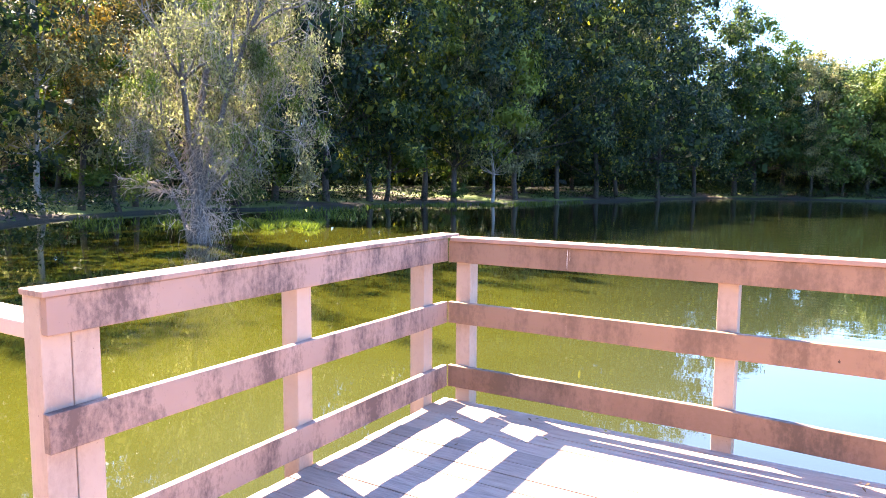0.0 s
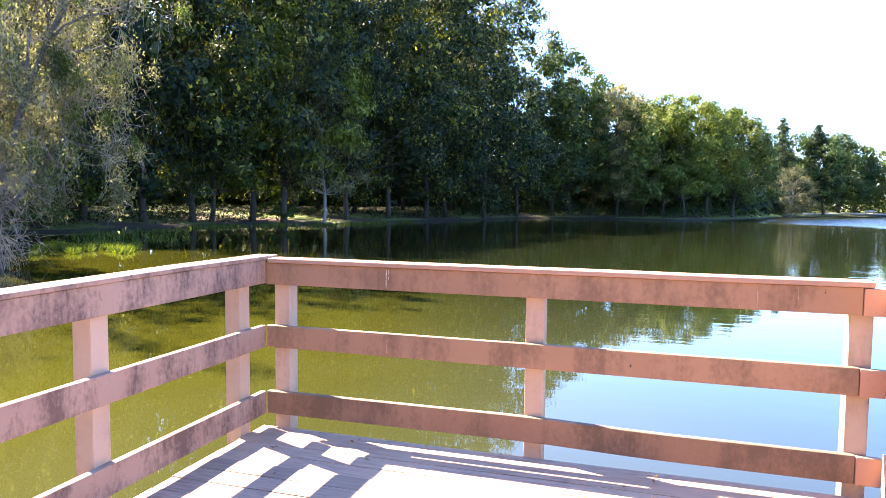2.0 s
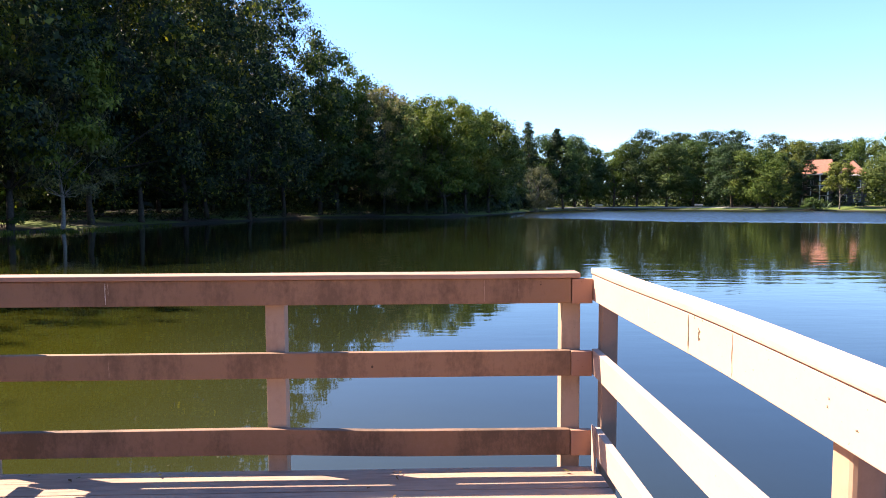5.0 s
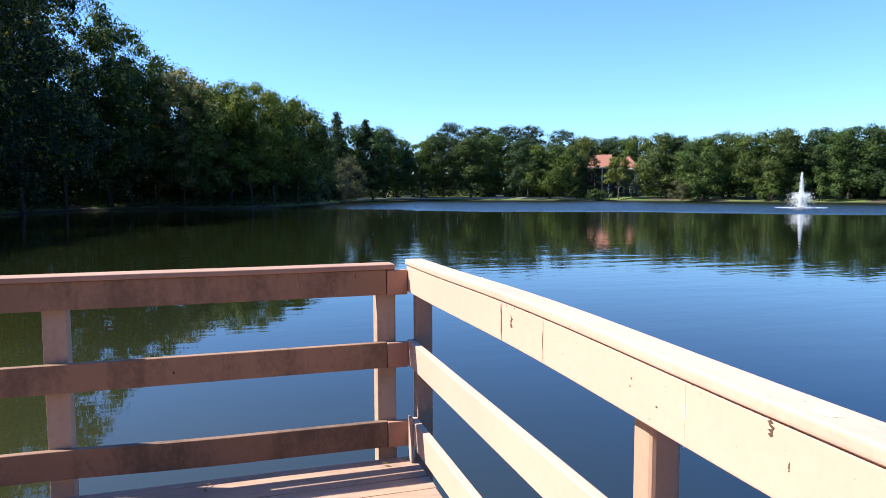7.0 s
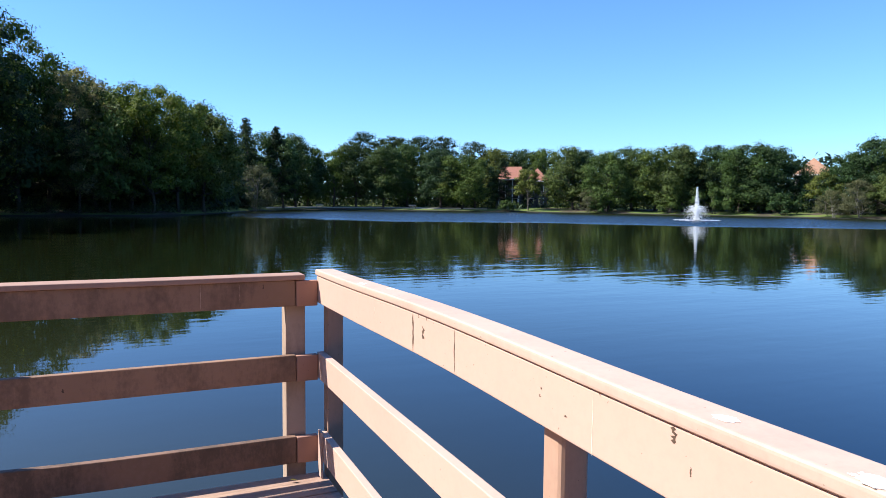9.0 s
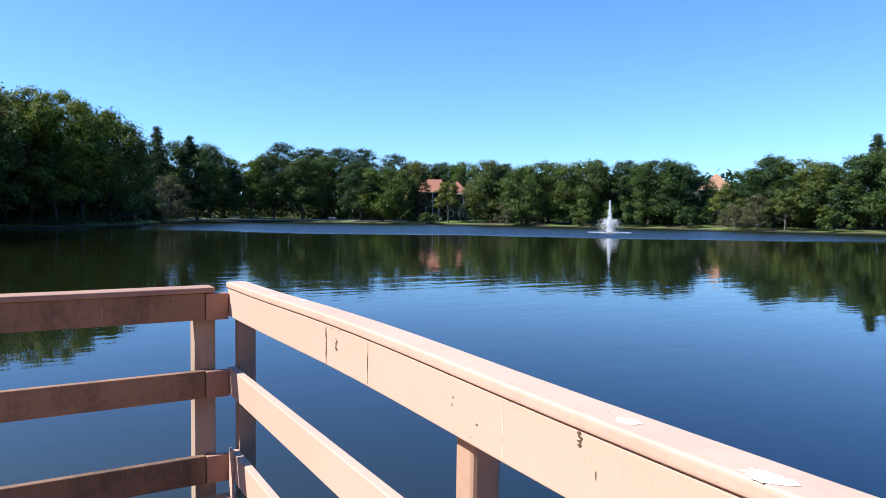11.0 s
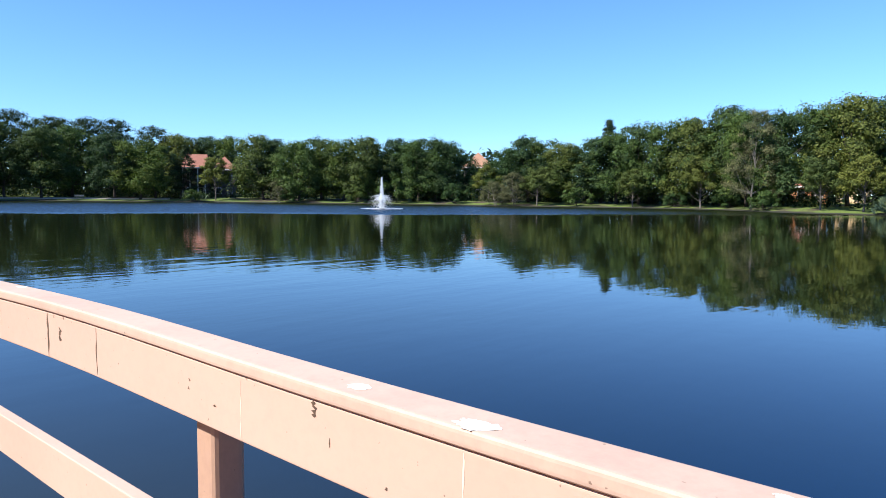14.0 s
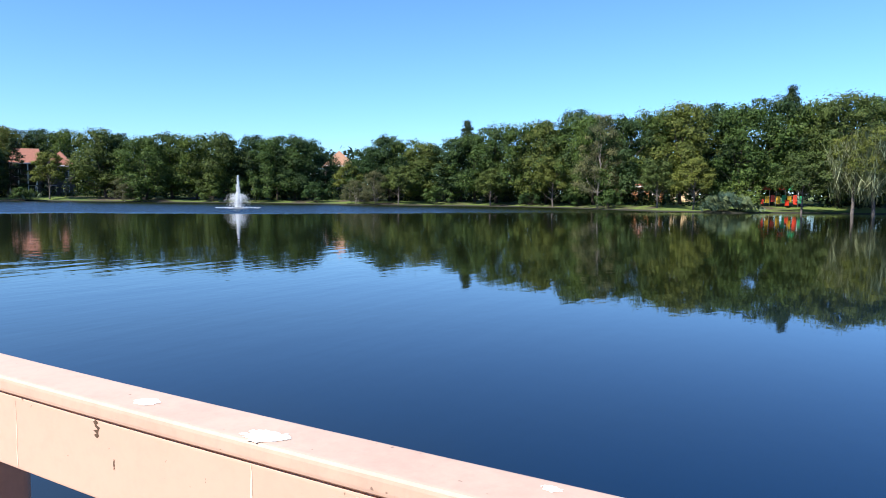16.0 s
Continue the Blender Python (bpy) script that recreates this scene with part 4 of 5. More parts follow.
def build_far_woods():
    rng = np.random.default_rng(17)
    n_c = 2000
    az = np.concatenate([rng.uniform(-180, 180, 500), rng.uniform(-75, 6, 700), rng.uniform(4, 108, 800)])
    back = rng.uniform(32, 75, n_c)
    back = np.where((az > -58) & (az < -6), rng.uniform(50, 95, n_c), np.where((az > -75) & (az < -50), rng.uniform(42, 85, n_c), back))
    # unseen trees added close behind the jetty, to block sky light from the railing
    behind = np.abs(az + 5) > 112
    back = np.where(behind, rng.uniform(3, 26, n_c), back)
    cx, cy, top = [], [], []
    for a, b in zip(az, back):
        d = shore(a) + b
        x, y = place(a, d)
        cx.append(x)
        cy.append(y)
        top.append(np.interp(a, [-180, -75, -60, -18, -10, -4, 8, 46, 60, 75, 100, 180], [21, 22, 34, 34, 24, 15, 15, 13.5, 11.5, 13, 14, 21]))
    cx, cy, top = np.array(cx), np.array(cy), np.array(top) * rng.uniform(0.75, 1.0, n_c)
    n = 120000
    weight = top ** 1.5 * np.where((az > 5) & (az < 60), 1.8, 1.0) * np.where(behind, 1.3, 1.0)
    weight /= np.sum(weight)
    w = rng.choice(n_c, n, p=weight)
    h = rng.uniform(0, 1, n)
    r = 4.2 * np.sqrt(np.clip(1.02 - h ** 3, 0.05, 1))
    a = rng.uniform(0, 2 * np.pi, n)
    pos = np.stack([cx[w] + r * np.cos(a), cy[w] + r * np.sin(a), 0.2 + h * top[w]], 1)
    out = np.stack([np.cos(a), np.sin(a), h], 1)
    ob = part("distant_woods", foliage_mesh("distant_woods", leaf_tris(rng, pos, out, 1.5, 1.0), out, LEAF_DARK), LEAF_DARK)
    return tagged(ob, "dense dark woods behind the lake shore", "woods", kind="stuff")


def build_marsh_grass():
    rng = np.random.default_rng(23)
    p = []
    for a0, a1, d0, d1, n in ((-48.5, -41.5, 33, 37.5, 5200), (-46, -38, 40, 56, 900), (-60, -52, 33, 44, 500), (-38, -20, 60, 72, 2600)):
        a = rng.uniform(a0, a1, n)
        d = rng.uniform(d0, d1, n) + 1.5 * np.sin(a * 2.1)
        if a1 == -20:
            d = np.array([shore(q) for q in a]) + rng.uniform(-3.5, 0.5, n)
        p.append(np.stack([STAND[0] + d * np.sin(np.radians(a)), STAND[1] + d * np.cos(np.radians(a))], 1))
    p = np.vstack(p)
    n = len(p)
    keep = np.array([noise.noise((x * 0.45, y * 0.45, 1.0)) > -0.12 for x, y in p])
    p = p[keep]
    n = len(p)
    h = rng.uniform(0.08, 0.34, n)
    a = rng.uniform(0, 2 * np.pi, n)
    base = np.stack([p[:, 0], p[:, 1], np.full(n, WATER_Z - 0.05)], 1)
    side = np.stack([np.cos(a), np.sin(a), np.zeros(n)], 1) * 0.045
    lean = rng.normal(0, 0.10, (n, 3)) * np.array((1, 1, 0))
    v = np.empty((n, 4, 3))
    v[:, 0], v[:, 1] = base - side, base + side
    up = np.array((0, 0, 1.0)) * h[:, None]
    v[:, 2] = base + up + lean + side * 0.3
    v[:, 3] = base + up * 0.9 + lean - side * 0.4
    ob = part("marsh_grass", quads_mesh("marsh_grass", v, REED), REED)
    return tagged(ob, "bright yellow-green marsh grass growing in the shallows", "marsh grass", kind="stuff")


def build_undergrowth():
    rng = np.random.default_rng(19)
    n_c = 1500
    az = np.concatenate([rng.uniform(-75, 8, 560), rng.uniform(8, 110, 940)])
    pts = []
    for a in az:
        if 79.0 < a < 80.6 or 84.8 < a < 90.0:
            a = rng.uniform(55, 75)
        if -16 < a < 7:
            # shrubs added down to the water, dark in place of the bank's shade
            pts.append((*place(a, shore(a) + rng.uniform(0.4, 12)), rng.uniform(0.6, 2.4), rng.uniform(1.0, 2.0), -20.0))
            continue
        d = shore(a) + (rng.uniform(1.5, 30) if a < -8 else rng.uniform(9, 26))
        if a < -8 and noise.noise((a * 0.55, 4.0, 0.0)) < -0.08:
            a = rng.uniform(8, 75)
            d = shore(a) + rng.uniform(9, 26)
        tall = rng.uniform(0.3, 1.5) if a < -8 else rng.uniform(1.2, 4.2)
        pts.append((*place(a, d), tall, rng.uniform(0.9, 2.2), a))
    # a leafy screen added farther back, to close bright gaps in the shade
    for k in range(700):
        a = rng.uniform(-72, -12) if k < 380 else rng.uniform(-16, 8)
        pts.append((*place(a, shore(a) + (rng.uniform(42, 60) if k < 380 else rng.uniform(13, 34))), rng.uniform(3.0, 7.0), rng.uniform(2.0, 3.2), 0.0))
    pts = np.array(pts)
    n = 46000
    w = rng.integers(0, len(pts), n)
    d = rng_dirs(rng, n)
    d[:, 2] = np.abs(d[:, 2])
    pos = np.stack([pts[w, 0] + d[:, 0] * pts[w, 3], pts[w, 1] + d[:, 1] * pts[w, 3], -0.42 + d[:, 2] * pts[w, 2]], 1)
    near = pts[w, 4] < -8
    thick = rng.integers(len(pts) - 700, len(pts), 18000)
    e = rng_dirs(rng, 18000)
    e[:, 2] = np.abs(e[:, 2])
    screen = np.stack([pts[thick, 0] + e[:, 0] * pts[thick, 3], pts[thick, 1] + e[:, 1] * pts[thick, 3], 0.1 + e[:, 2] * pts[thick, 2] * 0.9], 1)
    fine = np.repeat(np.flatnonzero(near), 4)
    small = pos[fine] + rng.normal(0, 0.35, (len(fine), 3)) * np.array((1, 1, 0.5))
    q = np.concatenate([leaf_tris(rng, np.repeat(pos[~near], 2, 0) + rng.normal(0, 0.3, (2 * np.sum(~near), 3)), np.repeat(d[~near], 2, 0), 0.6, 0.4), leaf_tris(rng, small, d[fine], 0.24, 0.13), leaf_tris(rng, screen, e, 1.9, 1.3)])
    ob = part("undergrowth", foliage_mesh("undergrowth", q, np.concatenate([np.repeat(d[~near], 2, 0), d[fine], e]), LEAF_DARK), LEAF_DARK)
    return tagged(ob, "dark tangled undergrowth standing in for shade beneath the trees", "undergrowth", kind="stuff")


build_far_woods()
build_undergrowth()
build_marsh_grass()

# ---- the fountain ----
SPRAY, _t, _s = material("fountain_spray")
_s.inputs["Base Color"].default_value = (0.90, 0.93, 0.95, 1)
_s.inputs["Roughness"].default_value = 0.25
_s.inputs["Transmission Weight"].default_value = 0.25
_s.inputs["IOR"].default_value = 1.33


def build_fountain(x, y):
    rng = np.random.default_rng(31)
    f = empty("fountain", x, y, WATER_Z)
    v, fa = tube([(0, 0, -0.25), (0, 0, 0.10)], [0.75, 0.7], 20)
    FLOAT = plain("fountain_float", (0.03, 0.03, 0.035), (0.06, 0.06, 0.06), 5, 0.5)
    part("float", mesh_from("float", v, fa, FLOAT), FLOAT, f)

    def drops(name, speed, angle, spread, n, size, label):
        s = speed * rng.uniform(0.80, 1.0, n)
        tilt = np.radians(rng.normal(angle, spread, n))
        around = rng.uniform(0, 2 * np.pi, n)
        flight = 2 * s * np.cos(tilt) / 9.81
        t = flight * rng.uniform(0.0, 1.0, n)
        r = s * np.sin(tilt) * t * (1 - 0.12 * t)
        z = s * np.cos(tilt) * t - 4.905 * t * t
        pos = np.stack([r * np.cos(around), r * np.sin(around), np.maximum(z, 0.02) + 0.1], 1) + rng.normal(0, 0.025, (n, 3))
        vel = np.stack([s * np.sin(tilt) * np.cos(around), s * np.sin(tilt) * np.sin(around), s * np.cos(tilt) - 9.81 * t], 1)
        vel /= np.linalg.norm(vel, axis=1, keepdims=True)
        side = np.cross(vel, rng_dirs(rng, n))
        side /= np.linalg.norm(side, axis=1, keepdims=True)
        l = size * rng.uniform(1.2, 3.5, (n, 1))
        w = size * rng.uniform(0.35, 0.8, (n, 1))
        q = np.stack([pos - vel * l, pos + side * w, pos + vel * l, pos - side * w], 1)
        tagged(part(name, quads_mesh(name, q, SPRAY), SPRAY, f, label), kind="stuff")

    n = 3800
    z = 4.35 * rng.uniform(0, 1, n) ** 1.15
    r = np.abs(rng.normal(0, 1, n)) * (0.05 + 0.20 * (1 - z / 4.4) ** 1.1)
    a = rng.uniform(0, 2 * np.pi, n)
    pos = np.stack([r * np.cos(a), r * np.sin(a), z + 0.1], 1)
    up = np.tile((0.0, 0.0, 1.0), (n, 1)) + rng.normal(0, 0.1, (n, 3))
    side = np.cross(up, rng_dirs(rng, n)) * 0.032
    l = up * rng.uniform(0.05, 0.16, (n, 1))
    tagged(part("jet", quads_mesh("jet", np.stack([pos - l, pos + side, pos + l, pos - side], 1), SPRAY), SPRAY, f, "tall white central jet of water"), kind="stuff")
    drops("skirt", 6.4, 13, 5, 3200, 0.028, "wide low skirt of white spray")
    a = rng.uniform(0, 2 * np.pi, 700)
    r = 3.1 * np.sqrt(rng.uniform(0.0, 1.0, 700))
    pos = np.stack([r * np.cos(a), r * np.sin(a), rng.uniform(0.01, 0.10, 700)], 1)
    tagged(part("splash_ring", quads_mesh("splash_ring", leaf_quads(rng, pos, np.tile((0, 0, 1.0), (700, 1)), 0.16, 0.12), SPRAY), SPRAY, f, "foam where the spray falls"), kind="stuff")
    return tagged(f, "white fountain jet rising from the middle of the lake", "fountain")


build_fountain(72.0, 67.1)


# ---- buildings seen between the trees ----
ROOF_RED = plain("clay_roof", (0.21, 0.085, 0.055), (0.30, 0.125, 0.085), 2.2, 0.85)
ROOF_TAN = plain("sand_roof", (0.28, 0.15, 0.09), (0.38, 0.21, 0.13), 2.2, 0.85)
# shade on the house fronts is put into this dark brown
STUCCO = plain("brown_stucco", (0.06, 0.05, 0.045), (0.10, 0.08, 0.07), 3, 0.9)
STUCCO_ORANGE = plain("orange_stucco", (0.50, 0.20, 0.09), (0.60, 0.26, 0.13), 3, 0.9)
STUCCO_TAN = plain("tan_stucco", (0.55, 0.40, 0.24), (0.65, 0.48, 0.30), 3, 0.9)
BRICKWORK = plain("red_brickwork", (0.26, 0.10, 0.08), (0.36, 0.16, 0.13), 4, 0.9)
TRIM = plain("white_trim", (0.70, 0.70, 0.68), (0.80, 0.80, 0.78), 5, 0.6)
PANE = plain("dark_window_glass", (0.015, 0.018, 0.02), (0.03, 0.035, 0.04), 1, 0.08, 0, 0.0)


def build_house(az, d, width, depth, eave, ridge, wall_mat, roof_mat, turn, label, rows=2, per_row=3, hip=0.35, porch=False, along=False):
    """A house whose front faces its own -y, with windows, roof, eaves and, if asked, a columned porch."""
    x, y = place(az, d)
    h = empty("house", x, y, ground_at(az, d) - 0.15)
    h.rotation_euler = (0, 0, radians(turn))
    w2, d2 = width / 2, depth / 2
    part("wall", slab((-w2, -d2, 0), (w2, d2, eave), 0.02), wall_mat, h)
    bm = bmesh.new()
    o = 0.55
    low = [bm.verts.new(c) for c in ((-w2 - o, -d2 - o, eave), (w2 + o, -d2 - o, eave), (w2 + o, d2 + o, eave), (-w2 - o, d2 + o, eave))]
    under = [bm.verts.new((v.co.x, v.co.y, eave - 0.18)) for v in low]
    if along:
        top = [bm.verts.new((-w2 - o + width * hip, 0, ridge)), bm.verts.new((w2 + o - width * hip, 0, ridge))]
        sides = ((low[0], low[1], top[1], top[0]), (low[1], low[2], top[1]), (low[2], low[3], top[0], top[1]), (low[3], low[0], top[0]))
    else:
        top = [bm.verts.new((0, -d2 - o + depth * hip, ridge)), bm.verts.new((0, d2 + o - depth * hip, ridge))]
        sides = ((low[0], low[1], top[0]), (low[1], low[2], top[1], top[0]), (low[2], low[3], top[1]), (low[3], low[0], top[0], top[1]))
    for f in sides:
        bm.faces.new(f)
    for i in range(4):
        bm.faces.new((under[i], under[(i + 1) % 4], low[(i + 1) % 4], low[i]))
    bm.faces.new(under[::-1])
    bmesh.ops.recalc_face_normals(bm, faces=bm.faces)
    part("roof", bm, roof_mat, h)
    part("fascia", slab((-w2 - o - 0.03, -d2 - o - 0.04, eave - 0.22), (w2 + o + 0.03, -d2 - o - 0.003, eave + 0.02), 0.01), TRIM, h)
    for r in range(rows):
        for c in range(per_row):
            cx = -w2 + width * (c + 0.5) / per_row
            z0 = 0.9 + r * (eave - 0.6) / rows
            win = part("window", slab((cx - 0.62, -d2 - 0.06, z0 - 0.08), (cx + 0.62, -d2 - 0.004, z0 + 1.42), 0.01), TRIM, h)
            part("pane", slab((cx - 0.52, -d2 - 0.075, z0), (cx + 0.52, -d2 - 0.062, z0 + 1.34), 0.003), PANE, win)
    if porch:
        part("porch_floor", slab((-w2, -d2 - 2.6, eave * 0.5 - 0.15), (w2, -d2 - 0.1, eave * 0.5 + 0.05), 0.01), wall_mat, h)
        part("porch_roof", slab((-w2 - 0.2, -d2 - 2.9, eave - 0.25), (w2 + 0.2, -d2 - 0.6, eave - 0.02), 0.02), TRIM, h)
        for cx in (-w2 + 0.12, -w2 / 3, w2 / 3, w2 - 0.12):
            part("column", slab((cx - 0.11, -d2 - 2.55, 0), (cx + 0.11, -d2 - 2.33, eave - 0.25), 0.01), TRIM, h)
        part("porch_rail", slab((-w2, -d2 - 2.5, eave * 0.5 + 0.9), (w2, -d2 - 2.42, eave * 0.5 + 1.0), 0.01), TRIM, h)
    return tagged(h, label, "house")


build_house(30.0, 172, 5.0, 8, 6.9, 10.1, STUCCO, ROOF_RED, -36, "two-storey brown house with a red clay roof", 2, 2, 0.14, True, True)
build_house(32.1, 176, 5.0, 9, 6.6, 9.8, STUCCO, ROOF_RED, -36, "two-storey brown house wing with a red clay roof", 2, 2, 0.45)
build_house(52.4, 158, 6.0, 10, 7.2, 10.6, STUCCO, ROOF_TAN, -50, "two-storey brown house with a sand-coloured roof", 2, 3)
build_house(77.4, 140, 5.5, 8, 3.0, 4.6, STUCCO_ORANGE, ROOF_RED, -74, "low orange stucco house among the trees", 1, 2)
build_house(80.2, 142, 5.0, 8, 3.0, 4.4, STUCCO_TAN, ROOF_TAN, -80, "low tan stucco house among the trees", 1, 2)
build_house(91.0, 140, 5.0, 9, 3.2, 5.6, STUCCO, ROOF_RED, -90, "low grey-brown house with a red roof", 1, 2)
build_house(-63.0, 88, 9.0, 9, 3.4, 5.6, BRICKWORK, STUCCO, 62, "low red brick building behind the shaded bank", 1, 4)

# ---- the playground ----
PLAY = {n: plain("play_" + n, tuple(0.9 * q for q in c), c, 4, 0.4) for n, c in (("red", (0.62, 0.05, 0.02)), ("yellow", (0.75, 0.42, 0.02)), ("green", (0.02, 0.28, 0.12)), ("grey", (0.30, 0.30, 0.30)))}


def build_playground(az, d):
    x, y = place(az, d)
    p = empty("play_structure", x, y, ground_at(az, d))
    p.rotation_euler = (0, 0, radians(-az))
    p.scale = (0.92, 0.92, 0.92)
    for tx, roof in ((-2.2, "red"), (0.2, "red"), (2.2, "green")):
        for dx in (-0.7, 0.7):
            for dy in (-0.7, 0.7):
                v, f = tube([(tx + dx, dy, -0.3), (tx + dx, dy, 2.9)], [0.06, 0.06], 8)
                part("post", mesh_from("post", v, f, PLAY["grey"], True), PLAY["grey"], p)
        part("platform", slab((tx - 0.75, -0.75, 1.0), (tx + 0.75, 0.75, 1.1), 0.01), PLAY["grey"], p)
        v = [(tx - 0.95, -0.95, 2.8), (tx + 0.95, -0.95, 2.8), (tx + 0.95, 0.95, 2.8), (tx - 0.95, 0.95, 2.8), (tx, 0, 3.7)]
        part("roof", mesh_from("roof", v, [(0, 1, 4), (1, 2, 4), (2, 3, 4), (3, 0, 4), (3, 2, 1, 0)], PLAY[roof]), PLAY[roof], p)
    for i, c in enumerate(("red", "yellow", "red", "yellow", "green", "yellow", "red", "green")):
        cx = -3.0 + i * 0.85
        part("panel", slab((cx, -0.82, 0.35 + 0.2 * (i % 3)), (cx + 0.62, -0.77, 1.9 - 0.15 * (i % 2)), 0.01), PLAY[c], p, c + " plastic panel")
    bm = bmesh.new()
    vs = [bm.verts.new(c) for c in ((0.9, -0.8, 1.1), (1.5, -0.8, 1.1), (1.5, -3.2, 0.15), (0.9, -3.2, 0.15))]
    face = bm.faces.new(vs)
    bmesh.ops.solidify(bm, geom=[face], thickness=0.06)
    part("slide", bm, PLAY["red"], p, "red plastic slide")
    return tagged(p, "red, yellow and green plastic playground structure on the bank", "playground")


build_playground(86.9, 121.5)

# ---- silvery palmettos and the drooping trees ----


def build_palmetto(az, d, seed, height=2.2):
    rng = np.random.default_rng(seed)
    x, y = place(az, d)
    s = empty("palmetto", x, y, ground_at(az, d))
    quads = []
    for i in range(30):
        a, tilt = rng.uniform(0, 2 * np.pi), rng.uniform(0.15, 1.2)
        stem = Vector((math.cos(a) * math.sin(tilt), math.sin(a) * math.sin(tilt), math.cos(tilt)))
        hub = Vector((rng.normal(0, 0.5), rng.normal(0, 0.5), 0.1)) + stem * height * rng.uniform(0.45, 0.8)
        side = stem.orthogonal().normalized()
        for k in range(13):
            b = radians(-85 + 170 * k / 12)
            d1 = (stem * math.cos(b) + side * math.sin(b)).normalized()
            l = height * 0.34 * rng.uniform(0.8, 1.1)
            w = stem.cross(side).normalized() * 0.012 + (side * math.cos(b) - stem * math.sin(b)) * 0.045
            tip = hub + d1 * l + Vector((0, 0, -0.12 * l))
            quads.append([hub, hub + d1 * l * 0.6 + w, tip, hub + d1 * l * 0.6 - w])
    part("fronds", quads_mesh("fronds", np.array([[tuple(c) for c in q] for q in quads]), LEAF_SILVER), LEAF_SILVER, s)
    return tagged(s, "silver-green palmetto shrub at the water's edge", "palmetto", "palmettos at the water")


for i, (az, d, h) in enumerate(((81.9, 104.4, 1.7), (82.5, 104.6, 2.3), (83.1, 105.0, 2.8), (83.7, 105.2, 2.6), (84.3, 105.4, 2.4), (84.9, 105.8, 1.8), (82.8, 106.5, 2.7), (83.5, 107, 2.8), (29.5, 155.6, 2.4), (30.1, 155.8, 2.6))):
    build_palmetto(az, d, 200 + i, h)

WEEP = [(build_tree("tree", 81, 11.5, 3.8, 5.2, "oak", 24, 9000, 0.26, 0.14, LEAF_MOSSY, BARK_GREY, 0.26,
                    "drooping pale green tree hung with long strands", droop=1.2, moss=1100, strand=(4.2, 0.13)), 11.5)]
plant(WEEP, [(91.6, 112, 11.5), (92.9, 113, 12.5)], USED)
SMALL = [(build_tree("tree", 85, 7.0, 3.0, 2.2, "oak", 22, 7000, 0.26, 0.16, LEAF_MOSSY, BARK_GREY, 0.15,
                     "small olive green tree with a grey trunk on the bank"), 7.0)]
plant(SMALL, [(88.4, 110.5, 8.8), (80.9, 107, 7.4), (78.2, 110, 7.0), (70.0, 123, 8.5), (64.9, 127, 6.5), (57.3, 129.5, 7.0), (53.3, 139, 7.4), (31.35, 158, 9.0)], USED)

# ---- path and benches on the far shore ----
CONCRETE = plain("pale_path", (0.42, 0.38, 0.33), (0.55, 0.50, 0.44), 1.5, 0.9)


def build_path(a0, a1, back, width):
    verts, faces = [], []
    azs = np.arange(a0, a1 + 0.01, 0.5)
    for az in azs:
        for k, top in ((back, 0), (back, 1), (back + width, 1), (back + width, 0)):
            d = shore(az) + k
            x, y = place(az, d)
            verts.append((x, y, bank_height(k) + (0.16 if top else -0.3)))
    for i in range(len(azs) - 1):
        for q in range(3):
            faces.append((i * 4 + q, i * 4 + q + 1, i * 4 + 5 + q, i * 4 + 4 + q))
    ob = part("path", mesh_from("path", verts, faces, CONCRETE), CONCRETE)
    return tagged(ob, "pale concrete lakeside footpath", "path", kind="structure")


build_path(10, 28, 4.5, 2.2)


def build_bench(az, d):
    x, y = place(az, d)
    s = empty("bench", x, y, ground_at(az, d) + 0.02)
    s.rotation_euler = (0, 0, radians(-az))
    for k in range(3):
        part("seat_slat", slab((-0.9, -0.2 + 0.15 * k, 0.42), (0.9, -0.07 + 0.15 * k, 0.46), 0.004), CONCRETE, s)
    for k in range(2):
        part("back_slat", slab((-0.9, 0.26, 0.58 + 0.18 * k), (0.9, 0.30, 0.72 + 0.18 * k), 0.004), CONCRETE, s)
    for lx in (-0.75, 0.75):
        part("leg", slab((lx - 0.04, -0.2, -0.25), (lx + 0.04, 0.3, 0.417), 0.004), BARK, s)
    return tagged(s, "pale grey slatted bench facing the lake", "bench", "lakeside benches")


for az, d in ((14.2, 167.5), (21.8, 166.5)):
    build_bench(az, d)

# ---- small marks on the jetty ----
DROPPING = plain("bird_dropping", (0.78, 0.78, 0.74), (0.86, 0.86, 0.83), 60, 0.8)
CRACK = plain("dark_crack", (0.05, 0.03, 0.02), (0.14, 0.085, 0.055), 40, 0.9)
FAINT = plain("faint_drip", (0.40, 0.26, 0.19), (0.46, 0.31, 0.23), 40, 0.6, 0, 0.0)
DRIP = plain("paint_drip", (0.70, 0.54, 0.43), (0.74, 0.58, 0.46), 40, 0.6, 0, 0.0)


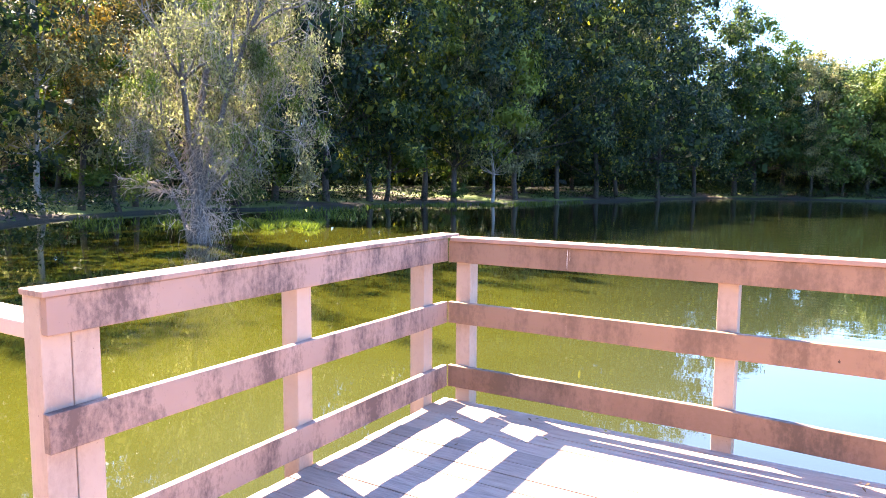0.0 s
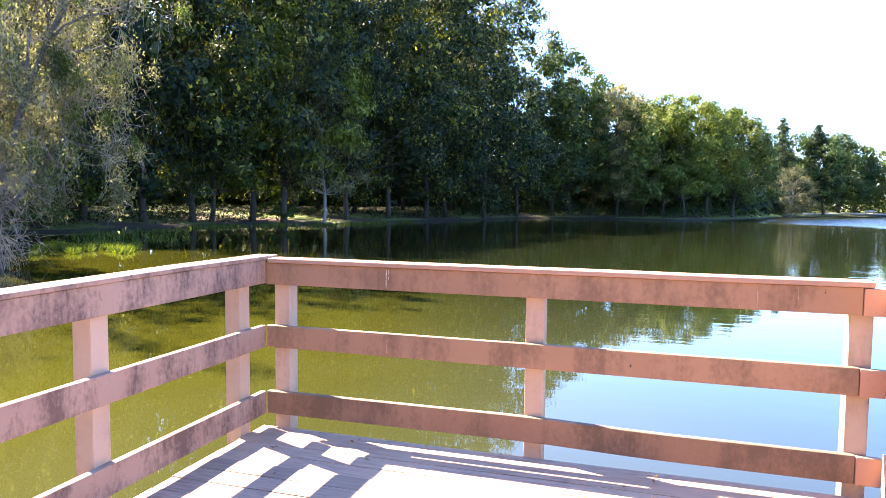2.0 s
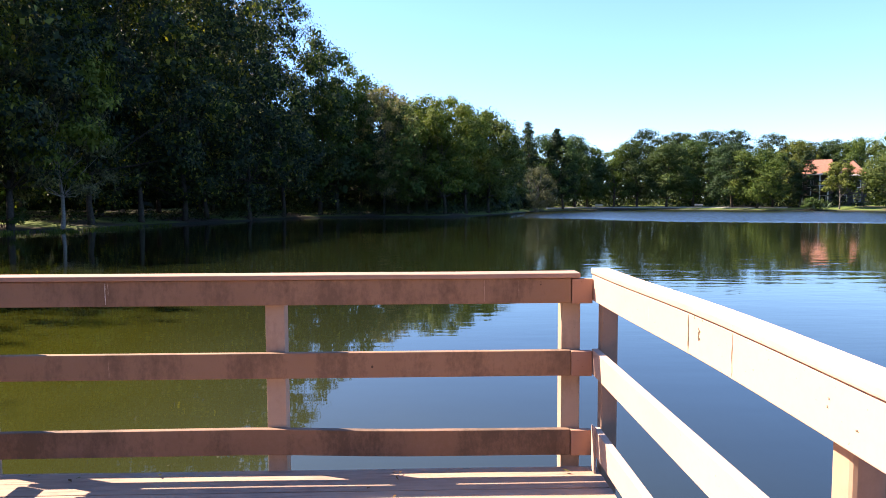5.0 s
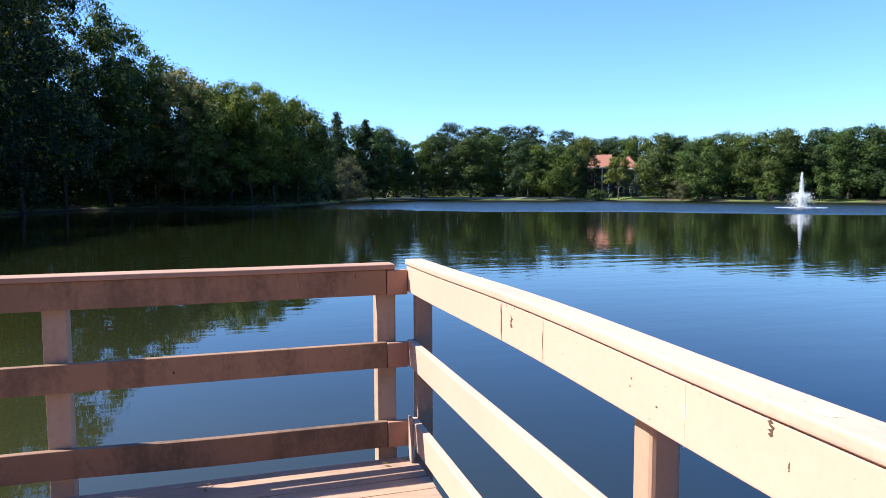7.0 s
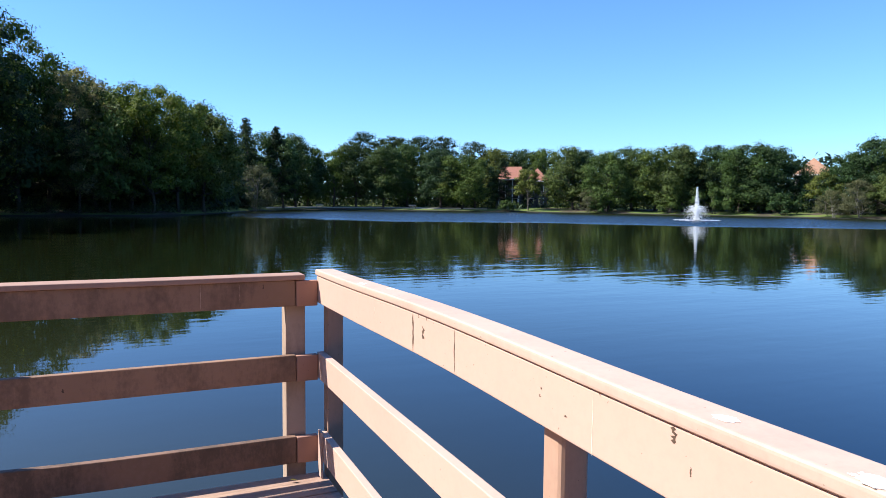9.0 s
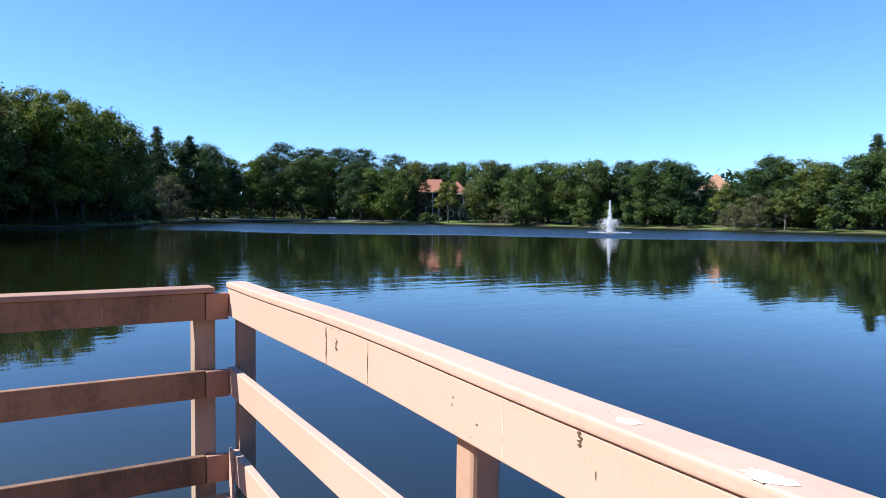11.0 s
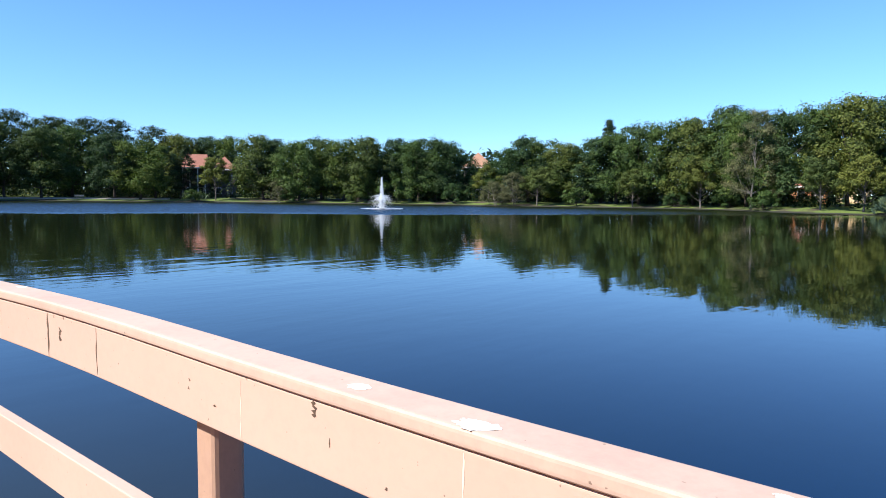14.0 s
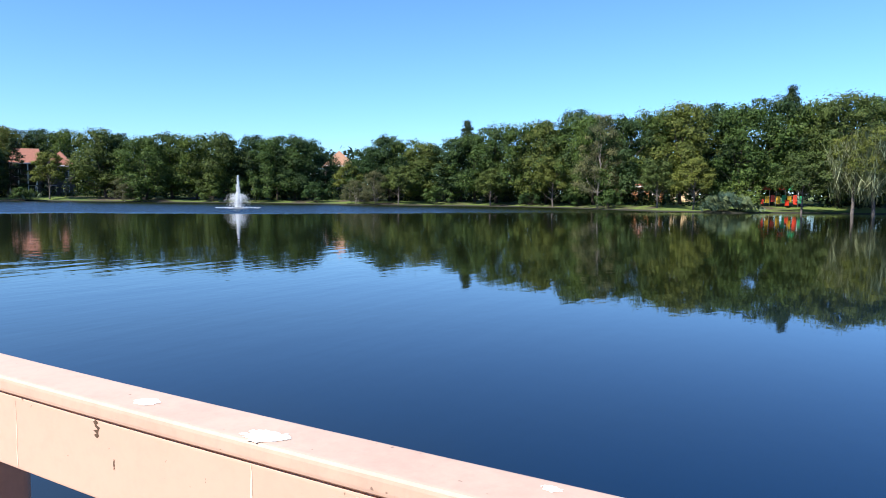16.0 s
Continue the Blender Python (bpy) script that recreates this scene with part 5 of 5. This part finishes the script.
def build_dropping(x, y, z, r, splash, seed):
    rng = np.random.default_rng(seed)
    bm = bmesh.new()

    def blob(cx, cy, size, stretch, turn):
        n = 18
        wob = rng.uniform(0.82, 1.15, n)
        ring = []
        for k in range(n):
            a = 2 * math.pi * k / n
            u, v = size * stretch * wob[k] * math.cos(a), size * wob[k] * math.sin(a)
            ring.append(bm.verts.new((cx + u * math.cos(turn) - v * math.sin(turn), cy + u * math.sin(turn) + v * math.cos(turn), 0.0)))
        mid = bm.verts.new((cx, cy, min(0.0012, size * 0.08)))
        for k in range(n):
            bm.faces.new((ring[k], ring[(k + 1) % n], mid))

    blob(0, 0, r * 0.85, 1.35, math.pi / 2)
    for k in range(int(60 * splash)):
        a, d = rng.uniform(0, 2 * math.pi), r * rng.uniform(0.6, 1.25)
        blob(d * math.cos(a) * 0.8, d * math.sin(a) * 1.25, r * rng.uniform(0.04, 0.20), rng.uniform(1.0, 1.8), math.atan2(1.25 * math.sin(a), 0.8 * math.cos(a)))
    ob = part("bird_dropping", bm, DROPPING)
    ob.location = (x, y, z + crown_rise(y))
    return tagged(ob, "white bird dropping dried on the railing cap", "bird dropping", "droppings on the railing")


build_dropping(3.416, -2.694, 1.0807, 0.021, 0.0, 1)
build_dropping(3.396, -2.972, 1.0807, 0.027, 0.4, 2)
build_dropping(3.440, -3.39, 1.0807, 0.010, 0.2, 3)
build_dropping(3.455, -0.93, 1.0807, 0.016, 0.3, 4)
build_dropping(3.408, -0.70, 1.0807, 0.020, 0.4, 5)


def ragged(along, z0, z1, w, seed, face):
    """A ragged sliver on a rail's face, from z0 to z1; face: "x" for the sunny railing, "y" for the middle one."""
    rng = np.random.default_rng(seed)
    bm = bmesh.new()
    n = 9
    rows = []
    for k in range(n):
        z = z0 + (z1 - z0) * k / (n - 1)
        c = along + rng.normal(0, w * 0.3)
        h = w * (0.25 + rng.uniform(0, 1.0)) * (0.3 if k in (0, n - 1) else 1.0)
        cross = ((0.0, -1), (-0.0002, 0), (0.0, 1))
        rows.append([bm.verts.new((3.3896 + o, c + q * h, z) if face == "x" else (c + q * h, o - 0.0004, z)) for o, q in cross])
    for a, c in zip(rows, rows[1:]):
        for q in range(2):
            bm.faces.new((a[q], a[q + 1], c[q + 1], c[q]))
    bmesh.ops.recalc_face_normals(bm, faces=bm.faces)
    return bm


def build_marks(owner, shift, face, marks):
    for i, (along, z0, z1, w, mat) in enumerate(marks):
        ob = part("paint_mark", ragged(along, z0, z1, w, 300 + i, face), mat, owner, "pale drip dried on the paint" if mat in (DRIP, DROPPING, FAINT) else "old dark crack in the paint")
        ob.matrix_basis = Matrix.Translation(shift)


build_marks(RIGHT_RAILING, (-3.44, 3.0, 0), "x", (
    (-1.350, 0.925, 1.060, 0.0062, CRACK), (-1.439, 0.985, 1.028, 0.0086, CRACK), (-1.688, 0.930, 1.060, 0.0027, CRACK), (-2.172, 1.003, 1.009, 0.004, CRACK), (-2.168, 0.984, 0.990, 0.005, CRACK),
    (-2.276, 0.966, 0.971, 0.006, CRACK), (-2.374, 0.912, 1.044, 0.0015, DRIP), (-2.612, 1.018, 1.048, 0.0060, CRACK), (-2.655, 0.972, 0.990, 0.0022, CRACK),
    (-2.963, 0.915, 1.045, 0.0022, DRIP), (-2.80, 0.935, 0.941, 0.004, CRACK), (-1.40, 1.050, 1.060, 0.003, CRACK), (-1.47, 1.052, 1.061, 0.003, CRACK), (-0.93, 0.96, 1.02, 0.0012, DRIP)))
build_marks(MIDDLE_RAILING, (-1.7, -0.05, 0), "y", (
    (0.806, 0.905, 1.022, 0.0016, DROPPING), (0.822, 0.955, 1.024, 0.0010, DRIP), (2.806, 0.905, 1.025, 0.0014, FAINT), (2.99, 0.93, 1.02, 0.0010, FAINT), (3.108, 0.992, 1.014, 0.004, CRACK), (2.203, 0.553, 0.572, 0.006, CRACK),
    (0.81, 0.515, 0.60, 0.0014, FAINT)))


def build_litter():
    rng = np.random.default_rng(37)
    n = 16
    pos = np.stack([rng.uniform(0.05, 3.3, n), -np.abs(rng.normal(0, 0.35, n)) - 0.03, np.full(n, 0.012)], 1)
    q = leaf_quads(rng, pos, np.tile((0, 0, 3.0), (n, 1)), 0.04, 0.016)
    q[:, :, 2] = np.clip(q[:, :, 2], 0.004, 0.03)
    ob = part("leaf_litter", quads_mesh("leaf_litter", q, LEAF_RUST), LEAF_RUST)
    return tagged(ob, "dry brown leaf litter scattered on the deck", "leaf litter", kind="stuff")


build_litter()
